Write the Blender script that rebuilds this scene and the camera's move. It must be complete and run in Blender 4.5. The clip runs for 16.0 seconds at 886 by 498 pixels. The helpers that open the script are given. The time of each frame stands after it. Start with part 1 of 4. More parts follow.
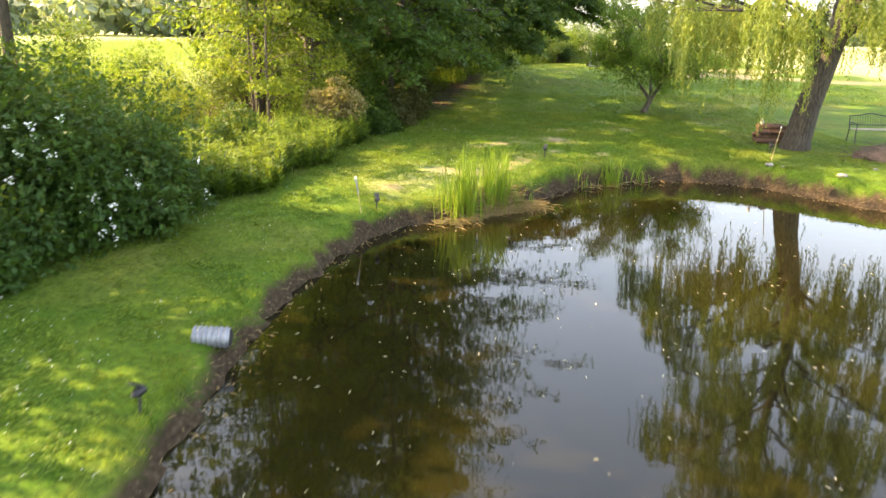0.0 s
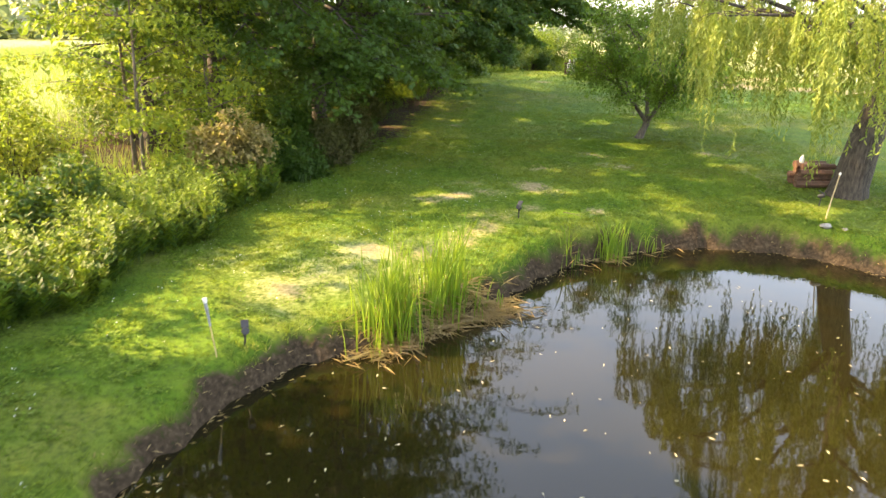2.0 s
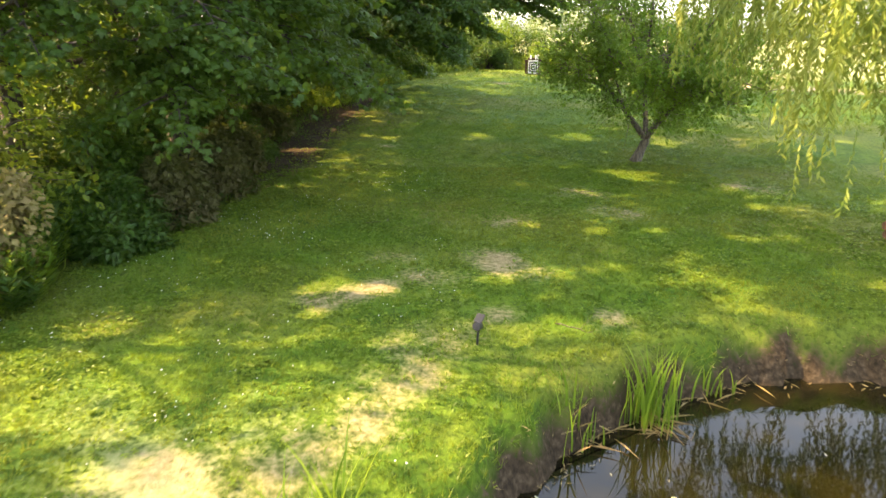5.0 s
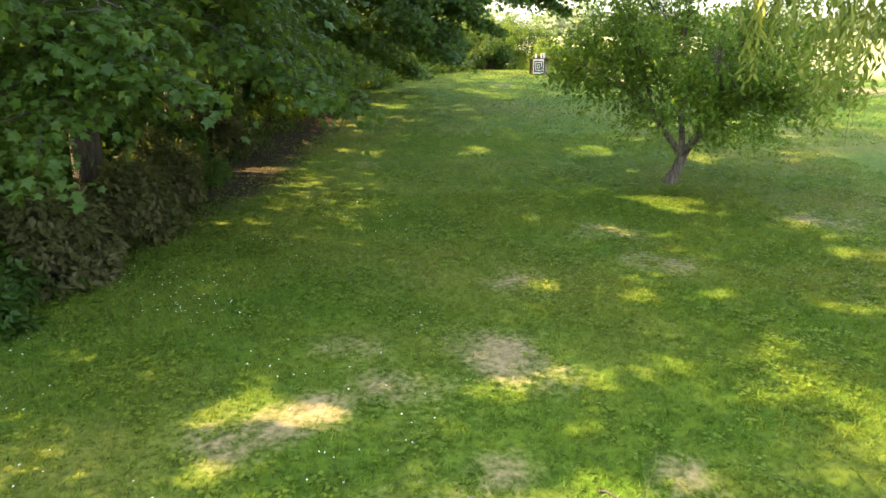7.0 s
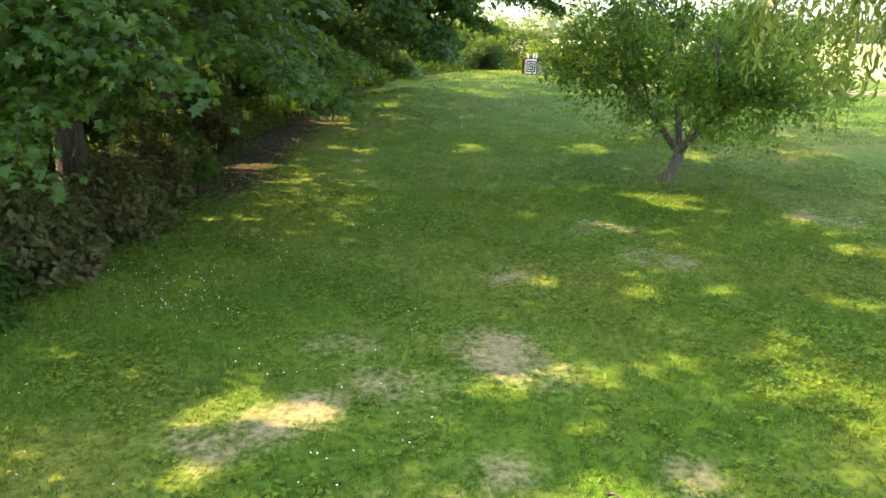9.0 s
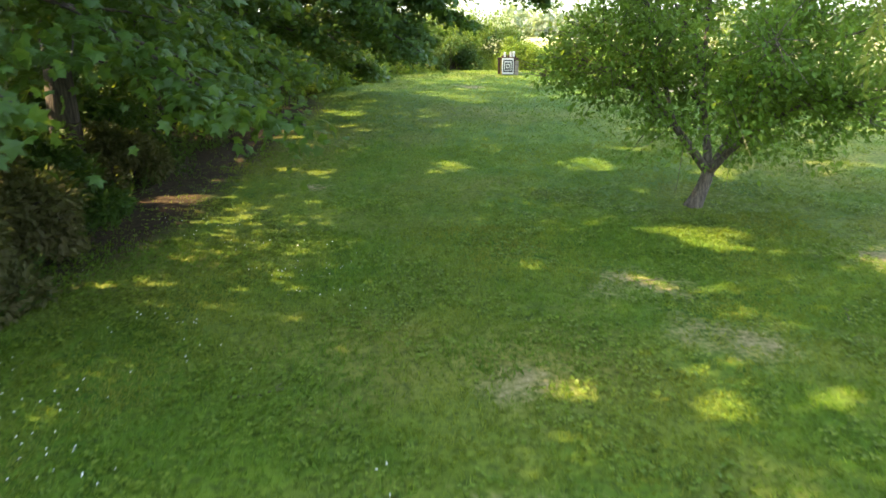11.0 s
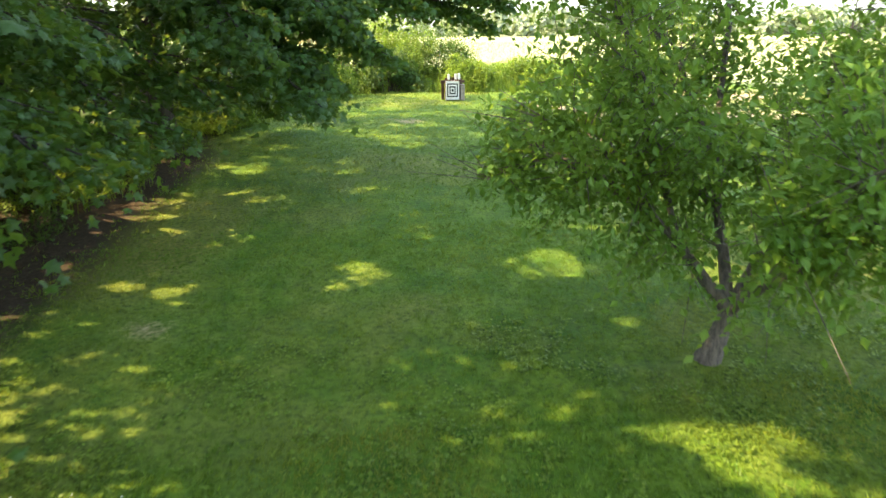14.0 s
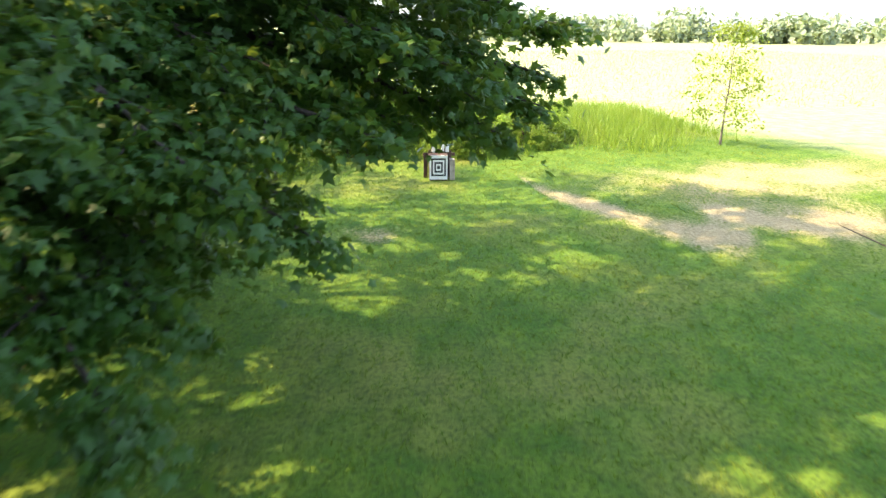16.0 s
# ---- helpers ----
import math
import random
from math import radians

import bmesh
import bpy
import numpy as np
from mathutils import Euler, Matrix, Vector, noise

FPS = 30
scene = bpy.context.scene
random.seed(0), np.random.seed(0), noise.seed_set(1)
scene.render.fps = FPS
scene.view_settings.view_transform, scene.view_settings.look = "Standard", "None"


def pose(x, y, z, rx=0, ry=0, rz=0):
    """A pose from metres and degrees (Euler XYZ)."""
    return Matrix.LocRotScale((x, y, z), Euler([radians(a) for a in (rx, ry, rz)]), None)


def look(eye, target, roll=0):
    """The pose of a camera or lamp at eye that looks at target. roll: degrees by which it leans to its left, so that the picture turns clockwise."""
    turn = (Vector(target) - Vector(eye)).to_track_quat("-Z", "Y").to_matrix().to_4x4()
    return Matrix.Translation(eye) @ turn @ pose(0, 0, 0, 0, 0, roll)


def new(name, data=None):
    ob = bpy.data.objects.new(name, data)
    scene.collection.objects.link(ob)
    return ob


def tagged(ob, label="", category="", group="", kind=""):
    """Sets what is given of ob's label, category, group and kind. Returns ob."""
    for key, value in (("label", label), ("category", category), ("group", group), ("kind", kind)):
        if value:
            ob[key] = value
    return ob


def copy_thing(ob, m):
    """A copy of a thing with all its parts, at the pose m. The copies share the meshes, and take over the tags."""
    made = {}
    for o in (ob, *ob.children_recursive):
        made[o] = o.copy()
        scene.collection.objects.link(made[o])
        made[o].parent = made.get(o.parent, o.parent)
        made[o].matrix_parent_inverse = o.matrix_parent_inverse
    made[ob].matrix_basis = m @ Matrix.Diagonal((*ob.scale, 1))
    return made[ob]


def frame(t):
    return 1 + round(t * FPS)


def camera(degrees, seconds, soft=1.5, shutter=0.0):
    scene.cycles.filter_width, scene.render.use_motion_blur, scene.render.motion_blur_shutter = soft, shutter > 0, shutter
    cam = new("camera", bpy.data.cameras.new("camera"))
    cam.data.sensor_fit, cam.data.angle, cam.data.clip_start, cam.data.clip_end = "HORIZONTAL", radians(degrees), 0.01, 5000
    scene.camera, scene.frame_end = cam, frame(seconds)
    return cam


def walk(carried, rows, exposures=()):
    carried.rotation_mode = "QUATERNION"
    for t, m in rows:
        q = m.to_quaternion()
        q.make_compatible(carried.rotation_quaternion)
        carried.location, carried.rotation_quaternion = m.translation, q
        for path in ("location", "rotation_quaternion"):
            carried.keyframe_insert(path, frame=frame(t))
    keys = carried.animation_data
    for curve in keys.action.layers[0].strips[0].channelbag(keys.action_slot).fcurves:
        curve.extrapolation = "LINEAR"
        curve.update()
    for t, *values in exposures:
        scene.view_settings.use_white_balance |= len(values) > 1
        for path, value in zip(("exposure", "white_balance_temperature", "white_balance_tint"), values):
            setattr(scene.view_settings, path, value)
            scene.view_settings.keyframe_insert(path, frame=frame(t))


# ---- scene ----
cam = camera(64.9, 16.0, 1.4, 0.4)
PATH = [
    (0, (0.104, -0.204, 3.571), (0.107, 1.704, 2.972), 1.2),
    (0.5, (0.356, 1.54, 3.808), (0.351, 3.449, 3.212), 1.0),
    (1, (0.638, 3.079, 3.839), (0.626, 4.989, 3.243), 0.8),
    (1.5, (0.807, 4.63, 3.873), (0.874, 6.538, 3.276), 0.9),
    (2, (0.957, 5.952, 3.863), (1.026, 7.859, 3.265), 0.9),
    (2.5, (1.151, 7.179, 3.858), (1.213, 9.086, 3.259), 0.7),
    (3, (1.325, 8.467, 3.843), (1.384, 10.374, 3.244), 0.5),
    (3.5, (1.464, 9.638, 3.796), (1.598, 11.542, 3.196), 0.6),
    (4, (1.606, 10.705, 3.753), (1.737, 12.608, 3.153), 0.5),
    (4.5, (1.784, 11.862, 3.676), (1.972, 13.76, 3.075), 0.5),
    (5, (1.934, 12.937, 3.574), (2.123, 14.835, 2.973), 0.5),
    (5.2, (2.026, 13.362, 3.55), (2.205, 15.261, 2.946), 0.3),
    (7.3, (2.561, 16.624, 3.388), (2.746, 18.522, 2.785), 0.2),
    (7.5, (2.579, 16.682, 3.343), (2.771, 18.579, 2.742), 0.3),
    (8, (2.613, 16.678, 3.3), (2.809, 18.576, 2.702), 0.5),
    (8.5, (2.513, 16.588, 3.292), (2.716, 18.486, 2.694), 0.7),
    (8.7, (2.471, 16.557, 3.284), (2.676, 18.455, 2.688), 0.7),
    (10.8, (2.718, 19.317, 3.149), (3.0, 21.206, 2.554), -0.4),
    (11, (2.74, 19.69, 3.199), (3.03, 21.576, 2.602), -0.2),
    (11.5, (3.05, 20.925, 3.498), (3.34, 22.812, 2.901), -0.6),
    (12, (3.248, 21.443, 3.74), (3.542, 23.328, 3.142), -0.8),
    (12.5, (3.423, 21.656, 3.855), (3.721, 23.541, 3.256), -0.9),
    (13, (3.69, 22.163, 3.954), (4.06, 24.034, 3.35), -0.8),
    (13.5, (3.917, 22.916, 3.987), (4.313, 24.781, 3.384), -0.7),
    (14, (4.215, 24.02, 4.012), (4.62, 25.883, 3.407), -0.5),
    (14.5, (4.587, 25.425, 4.185), (4.993, 27.288, 3.58), -1.1),
    (15, (5.013, 27.687, 4.564), (5.434, 29.553, 3.982), -2.0),
    (15.5, (5.377, 29.429, 5.4), (5.823, 31.282, 4.793), 0.3),
    (16, (5.968, 31.635, 5.567), (6.417, 33.487, 4.959), 0.4),
]
walk(cam, [(t, look(eye, target, roll)) for t, eye, target, roll in PATH],
     [(0, 2.25, 7300, 13), (5, 2.32, 7300, 13), (8, 2.33, 6600, 10), (11, 2.38, 6400, 9), (14.5, 2.4, 6300, 8), (15.5, 2.25, 6100, 9), (16, 2.1, 6000, 10)])

# ---- light ----
world = bpy.data.worlds.new("sky")
scene.world = world
world.use_nodes = True
wn = world.node_tree
sky = wn.nodes.new("ShaderNodeTexSky")
sky.sky_type = "NISHITA"
sky.sun_disc = False
SUN_EL, SUN_FROM = radians(38), Vector((-0.985, 0.17, 0))
sky.sun_elevation = SUN_EL
sky.sun_rotation = math.atan2(SUN_FROM.x, SUN_FROM.y)
sky.air_density, sky.dust_density, sky.ozone_density = 1.0, 2.0, 1.0
wn.nodes["Background"].inputs["Strength"].default_value = 0.15
haze = wn.nodes.new("ShaderNodeHueSaturation")
haze.inputs["Saturation"].default_value, haze.inputs["Value"].default_value = 0.68, 1.35
wn.links.new(sky.outputs["Color"], haze.inputs["Color"])
wn.links.new(haze.outputs["Color"], wn.nodes["Background"].inputs["Color"])
sun = new("sun", bpy.data.lights.new("sun", "SUN"))
sun.data.energy, sun.data.angle, sun.data.color = 5.4, radians(0.5), (1.0, 0.73, 0.39)
to_sun = Vector((SUN_FROM.x * math.cos(SUN_EL), SUN_FROM.y * math.cos(SUN_EL), math.sin(SUN_EL)))
sun.matrix_world = look(to_sun * 60, (0, 0, 0))


# ---- materials ----
def nodes_of(name):
    m = bpy.data.materials.new(name)
    m.use_nodes = True
    return m, m.node_tree.nodes, m.node_tree.links, m.node_tree.nodes["Principled BSDF"]


def noise_node(n, l, scale, detail=4.0, rough=0.6, vec=None):
    x = n.new("ShaderNodeTexNoise")
    x.inputs["Scale"].default_value, x.inputs["Detail"].default_value, x.inputs["Roughness"].default_value = scale, detail, rough
    if vec is not None:
        l.new(vec, x.inputs["Vector"])
    return x.outputs["Fac"]


def ramp(n, l, fac, stops):
    x = n.new("ShaderNodeValToRGB")
    e = x.color_ramp.elements
    while len(e) < len(stops):
        e.new(0.5)
    for k, (p, c) in zip(e, stops):
        k.position, k.color = p, (*c, 1)
    l.new(fac, x.inputs["Fac"])
    return x.outputs["Color"]


def mix(n, l, fac, a, b, mode="MIX"):
    x = n.new("ShaderNodeMix")
    x.data_type, x.blend_type = "RGBA", mode
    for sock, v in ((x.inputs["Factor"], fac), (x.inputs["A"], a), (x.inputs["B"], b)):
        if isinstance(v, bpy.types.NodeSocket):
            l.new(v, sock)
        else:
            sock.default_value = v if isinstance(v, float) else (*v, 1)
    return x.outputs["Result"]


def math_node(n, l, op, a, b=0.0, c=0.0, clamp=False):
    x = n.new("ShaderNodeMath")
    x.operation, x.use_clamp = op, clamp
    for sock, v in zip(x.inputs, (a, b, c)):
        if isinstance(v, bpy.types.NodeSocket):
            l.new(v, sock)
        else:
            sock.default_value = v
    return x.outputs[0]


def bump(n, l, p, height, strength, dist):
    x = n.new("ShaderNodeBump")
    x.inputs["Strength"].default_value, x.inputs["Distance"].default_value = strength, dist
    l.new(height, x.inputs["Height"])
    l.new(x.outputs["Normal"], p.inputs["Normal"])


def plain(name, dark, light, rough=0.7, scale=6.0, fine=60.0, relief=0.3, depth=0.01, metal=0.0):
    """A surface with two scales of variation between two colours."""
    m, n, l, p = nodes_of(name)
    pos = n.new("ShaderNodeTexCoord").outputs["Object"]
    a, b = noise_node(n, l, scale, vec=pos), noise_node(n, l, fine, vec=pos)
    f = math_node(n, l, "MULTIPLY_ADD", a, 0.7, math_node(n, l, "MULTIPLY", b, 0.3))
    l.new(ramp(n, l, f, [(0.36, dark), (0.64, light)]), p.inputs["Base Color"])
    p.inputs["Roughness"].default_value, p.inputs["Metallic"].default_value = rough, metal
    bump(n, l, p, b, relief, depth)
    return m


def leafy(name, dark, light, warm, trans=0.45, rough=0.5, spread=0.35):
    """Leaves: a different green on each leaf, light passing through the blade."""
    m, n, l, p = nodes_of(name)
    isl = n.new("ShaderNodeNewGeometry").outputs["Random Per Island"]
    pos = n.new("ShaderNodeTexCoord").outputs["Object"]
    big = noise_node(n, l, spread, 2.0, vec=pos)
    c = mix(n, l, isl, dark, light)
    k = ramp(n, l, big, [(0.42, (0, 0, 0)), (0.68, (1, 1, 1))])
    c = mix(n, l, math_node(n, l, "MULTIPLY", k, 0.55), c, warm)
    l.new(c, p.inputs["Base Color"])
    p.inputs["Roughness"].default_value = rough
    p.inputs["Specular IOR Level"].default_value = 0.35
    t = n.new("ShaderNodeBsdfTranslucent")
    l.new(mix(n, l, 0.42, c, (0.4, 0.52, 0.05)), t.inputs["Color"])
    s = n.new("ShaderNodeMixShader")
    s.inputs[0].default_value = trans
    l.new(p.outputs[0], s.inputs[1])
    l.new(t.outputs[0], s.inputs[2])
    l.new(s.outputs[0], n["Material Output"].inputs["Surface"])
    return m


def ground_material():
    m, n, l, p = nodes_of("ground")
    pos = n.new("ShaderNodeTexCoord").outputs["Object"]

    def mask(name):
        a = n.new("ShaderNodeAttribute")
        a.attribute_name = name
        return a.outputs["Fac"]

    big, mid, fine, grit = (noise_node(n, l, s, vec=pos) for s in (0.22, 1.6, 14.0, 90.0))
    lawn = mix(n, l, ramp(n, l, mid, [(0.35, (0, 0, 0)), (0.65, (1, 1, 1))]), (0.056, 0.122, 0.009), (0.115, 0.182, 0.016))
    lawn = mix(n, l, ramp(n, l, big, [(0.47, (0, 0, 0)), (0.66, (0.65, 0.65, 0.65))]), lawn, (0.22, 0.2, 0.05))
    lawn = mix(n, l, ramp(n, l, fine, [(0.32, (0.85, 0.85, 0.85)), (0.55, (0, 0, 0))]), lawn, (0.03, 0.055, 0.007))
    soil = ramp(n, l, math_node(n, l, "ADD", math_node(n, l, "MULTIPLY", fine, 0.6), math_node(n, l, "MULTIPLY", grit, 0.4)),
                [(0.35, (0.17, 0.135, 0.06)), (0.65, (0.36, 0.3, 0.17))])
    mud = ramp(n, l, fine, [(0.3, (0.018, 0.013, 0.008)), (0.5, (0.045, 0.032, 0.019)), (0.72, (0.1, 0.074, 0.045))])
    meadow = ramp(n, l, mid, [(0.3, (0.2, 0.24, 0.09)), (0.7, (0.33, 0.34, 0.18))])
    # brown leaf litter, its colour darkened to carry the wood's shade as well
    shaded_litter = ramp(n, l, fine, [(0.3, (0.02, 0.016, 0.009)), (0.6, (0.06, 0.042, 0.024))])
    edge = math_node(n, l, "MULTIPLY", math_node(n, l, "SUBTRACT", fine, 0.5), 0.9)
    c = lawn
    for name, col in (("field", meadow), ("shaded_litter", shaded_litter), ("bare", soil), ("mud", mud)):
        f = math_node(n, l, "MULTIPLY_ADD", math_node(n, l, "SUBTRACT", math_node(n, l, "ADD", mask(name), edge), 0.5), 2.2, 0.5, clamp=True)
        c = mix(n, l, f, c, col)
    l.new(c, p.inputs["Base Color"])
    p.inputs["Roughness"].default_value = 0.9
    p.inputs["Specular IOR Level"].default_value = 0.15
    bump(n, l, p, math_node(n, l, "ADD", fine, math_node(n, l, "MULTIPLY", grit, 0.4)), 0.7, 0.05)
    return m


def water_material():
    m, n, l, p = nodes_of("pond_water")
    pos = n.new("ShaderNodeTexCoord").outputs["Object"]
    murk = noise_node(n, l, 0.35, 2.0, vec=pos)
    l.new(ramp(n, l, murk, [(0.3, (0.007, 0.0066, 0.002)), (0.75, (0.0135, 0.011, 0.0028))]), p.inputs["Base Color"])
    p.inputs["Roughness"].default_value = 0.03
    p.inputs["IOR"].default_value = 1.48
    mp = n.new("ShaderNodeMapping")
    mp.inputs["Scale"].default_value = (1.0, 1.8, 1.0)
    l.new(pos, mp.inputs["Vector"])
    slow = noise_node(n, l, 2.2, 2.0, 0.5, mp.outputs[0])
    # rings that spread from the mouth of the drain pipe
    d = n.new("ShaderNodeVectorMath")
    d.operation = "DISTANCE"
    l.new(pos, d.inputs[0])
    d.inputs[1].default_value = (-2.3, 8.1, 0)
    ring = math_node(n, l, "SINE", math_node(n, l, "MULTIPLY", d.outputs["Value"], 38.0))
    fade = math_node(n, l, "MULTIPLY", math_node(n, l, "SUBTRACT", 1.0, math_node(n, l, "DIVIDE", d.outputs["Value"], 2.2), clamp=True), 0.35)
    h = math_node(n, l, "MULTIPLY_ADD", ring, fade, slow)
    bump(n, l, p, h, 0.05, 0.02)
    return m


def bark_material(name, dark, light):
    m, n, l, p = nodes_of(name)
    pos = n.new("ShaderNodeTexCoord").outputs["Object"]
    mp = n.new("ShaderNodeMapping")
    mp.inputs["Scale"].default_value = (9, 9, 1.6)
    l.new(pos, mp.inputs["Vector"])
    a = noise_node(n, l, 2.4, 6.0, 0.65, mp.outputs[0])
    l.new(ramp(n, l, a, [(0.35, dark), (0.65, light)]), p.inputs["Base Color"])
    p.inputs["Roughness"].default_value = 0.9
    bump(n, l, p, a, 0.9, 0.05)
    return m


GROUND, WATER = ground_material(), water_material()
BARK = bark_material("bark", (0.022, 0.017, 0.013), (0.095, 0.078, 0.06))
BARK_PALE = bark_material("pale_bark", (0.05, 0.042, 0.033), (0.19, 0.158, 0.122))
LEAF_MAPLE = leafy("maple_leaf", (0.019, 0.058, 0.006), (0.042, 0.104, 0.0113), (0.055, 0.112, 0.0113), 0.38)
LEAF_OAK = leafy("deep_green_leaf", (0.018, 0.057, 0.0075), (0.036, 0.1, 0.0125), (0.042, 0.095, 0.0125), 0.34)
LEAF_YOUNG = leafy("sunny_leaf", (0.08, 0.15, 0.014), (0.19, 0.25, 0.025), (0.28, 0.28, 0.035), 0.48, spread=0.8)
LEAF_APPLE = leafy("orchard_leaf", (0.055, 0.14, 0.013), (0.125, 0.24, 0.03), (0.18, 0.27, 0.036), 0.42, spread=0.9)
LEAF_WILLOW = leafy("willow_leaf", (0.1, 0.165, 0.028), (0.23, 0.28, 0.055), (0.3, 0.3, 0.06), 0.4)
LEAF_ROSE = leafy("rose_leaf", (0.0162, 0.0544, 0.00598), (0.0377, 0.0952, 0.0105), (0.0296, 0.0782, 0.00748), 0.3)
LEAF_WEED = leafy("weed_leaf", (0.068, 0.14, 0.011), (0.132, 0.21, 0.0185), (0.18, 0.23, 0.025), 0.45)
# far trees: distance haze put into the leaf colour as a paler, greyer green
LEAF_HAZED = leafy("haze_tinted_leaf", (0.13, 0.17, 0.1), (0.2, 0.24, 0.16), (0.18, 0.22, 0.15), 0.3, spread=0.05)
GRASS = leafy("grass_blade", (0.034, 0.1, 0.006), (0.112, 0.195, 0.014), (0.22, 0.208, 0.028), 0.35, 0.55, 0.5)
MEADOW = leafy("meadow_blade", (0.12, 0.19, 0.04), (0.22, 0.29, 0.08), (0.26, 0.3, 0.1), 0.35, 0.6, 0.3)
REED = leafy("reed_blade", (0.07, 0.16, 0.011), (0.16, 0.26, 0.022), (0.2, 0.27, 0.0275), 0.4, 0.45, 0.9)
STRAW = leafy("dead_reed", (0.2, 0.14, 0.06), (0.42, 0.32, 0.16), (0.3, 0.19, 0.09), 0.15, 0.8, 1.5)
DRY = leafy("dry_leaf", (0.16, 0.12, 0.05), (0.3, 0.24, 0.1), (0.2, 0.2, 0.06), 0.3, 0.7, 1.0)
BRUSH = leafy("brush_leaf", (0.05, 0.058, 0.016), (0.085, 0.09, 0.028), (0.1, 0.075, 0.036), 0.25, 0.7, 1.2)
PETAL = plain("white_petal", (0.7, 0.7, 0.66), (0.85, 0.85, 0.82), 0.6)
BLACK = plain("black_plastic", (0.012, 0.012, 0.014), (0.03, 0.03, 0.034), 0.45, relief=0.1)
STEEL = plain("galvanised_steel", (0.17, 0.18, 0.2), (0.33, 0.35, 0.38), 0.45, 5.0, 40.0, 0.2, 0.004, 0.4)
HOLLOW_SHADE = plain("hollow_shade", (0.01, 0.009, 0.008), (0.02, 0.018, 0.015), 0.9)
WHITE = plain("white_plastic", (0.62, 0.62, 0.58), (0.82, 0.82, 0.78), 0.5)
MINT = plain("pale_green_plastic", (0.33, 0.52, 0.28), (0.42, 0.62, 0.36), 0.5)
BAMBOO = plain("bamboo", (0.36, 0.27, 0.13), (0.52, 0.42, 0.22), 0.6, 9.0)
LOG = plain("split_log", (0.06, 0.03, 0.02), (0.17, 0.09, 0.055), 0.85, 7.0, 50.0, 0.7, 0.02)
LOG_PALE = plain("pale_split_log", (0.24, 0.17, 0.11), (0.45, 0.36, 0.26), 0.85, 7.0, 50.0, 0.7, 0.02)
BOARD = plain("weathered_board", (0.2, 0.16, 0.12), (0.44, 0.38, 0.31), 0.85, 5.0, 45.0, 0.5, 0.01)
BOARD_DARK = plain("dark_board", (0.035, 0.02, 0.014), (0.1, 0.055, 0.04), 0.85, 5.0, 45.0, 0.5, 0.01)
INK = plain("black_print", (0.01, 0.01, 0.011), (0.025, 0.025, 0.027), 0.7)
STONE = plain("stone", (0.15, 0.14, 0.12), (0.34, 0.32, 0.29), 0.85, 8.0, 70.0, 0.6, 0.01)
SOIL = plain("dug_soil", (0.06, 0.04, 0.03), (0.2, 0.13, 0.1), 0.95, 5.0, 40.0, 0.9, 0.04)


# ---- building blocks ----
def mesh_of(name, verts, faces, material, smooth=False):
    """A mesh from arrays: verts (n, 3), faces (m, k)."""
    verts, faces = np.asarray(verts, dtype=np.float32), np.asarray(faces, dtype=np.int32)
    me = bpy.data.meshes.new(name)
    k = faces.shape[1]
    me.vertices.add(len(verts))
    me.vertices.foreach_set("co", verts.ravel())
    me.loops.add(faces.size)
    me.loops.foreach_set("vertex_index", faces.ravel())
    me.polygons.add(len(faces))
    me.polygons.foreach_set("loop_start", np.arange(0, faces.size, k, dtype=np.int32))
    me.polygons.foreach_set("use_smooth", np.full(len(faces), smooth, dtype=bool))
    me.update(calc_edges=True)
    me.materials.append(material)
    return me


def grown(name, verts, faces, material, parent=None, label="", smooth=False):
    """A mesh object from world-space arrays, under a thing that stands unturned at its base."""
    verts = np.asarray(verts, dtype=np.float64)
    if parent is not None:
        verts = verts - np.array(parent.matrix_basis.translation)
    ob = new(name, mesh_of(name, verts, faces, material, smooth))
    ob.parent = parent
    return tagged(ob, label)


def thing(name, at, label, category, group=""):
    ob = new(name)
    ob.empty_display_size = 0.2
    ob.matrix_basis = Matrix.Translation(at)
    return tagged(ob, label, category, group)


def part(name, bm, material, parent, label="", smooth=False):
    me = bpy.data.meshes.new(name)
    for f in bm.faces:
        f.smooth = smooth
    bm.to_mesh(me)
    bm.free()
    me.materials.append(material)
    ob = new(name, me)
    ob.parent = parent
    return tagged(ob, label)


def box(sx, sy, sz, m=Matrix(), bevel=0.008):
    bm = bmesh.new()
    bmesh.ops.create_cube(bm, size=1, matrix=Matrix.Diagonal((sx, sy, sz, 1)))
    bmesh.ops.bevel(bm, geom=bm.edges[:], offset=min(bevel, 0.3 * min(sx, sy, sz)), segments=2, affect="EDGES", profile=0.6)
    bmesh.ops.transform(bm, matrix=m, verts=bm.verts)
    return bm


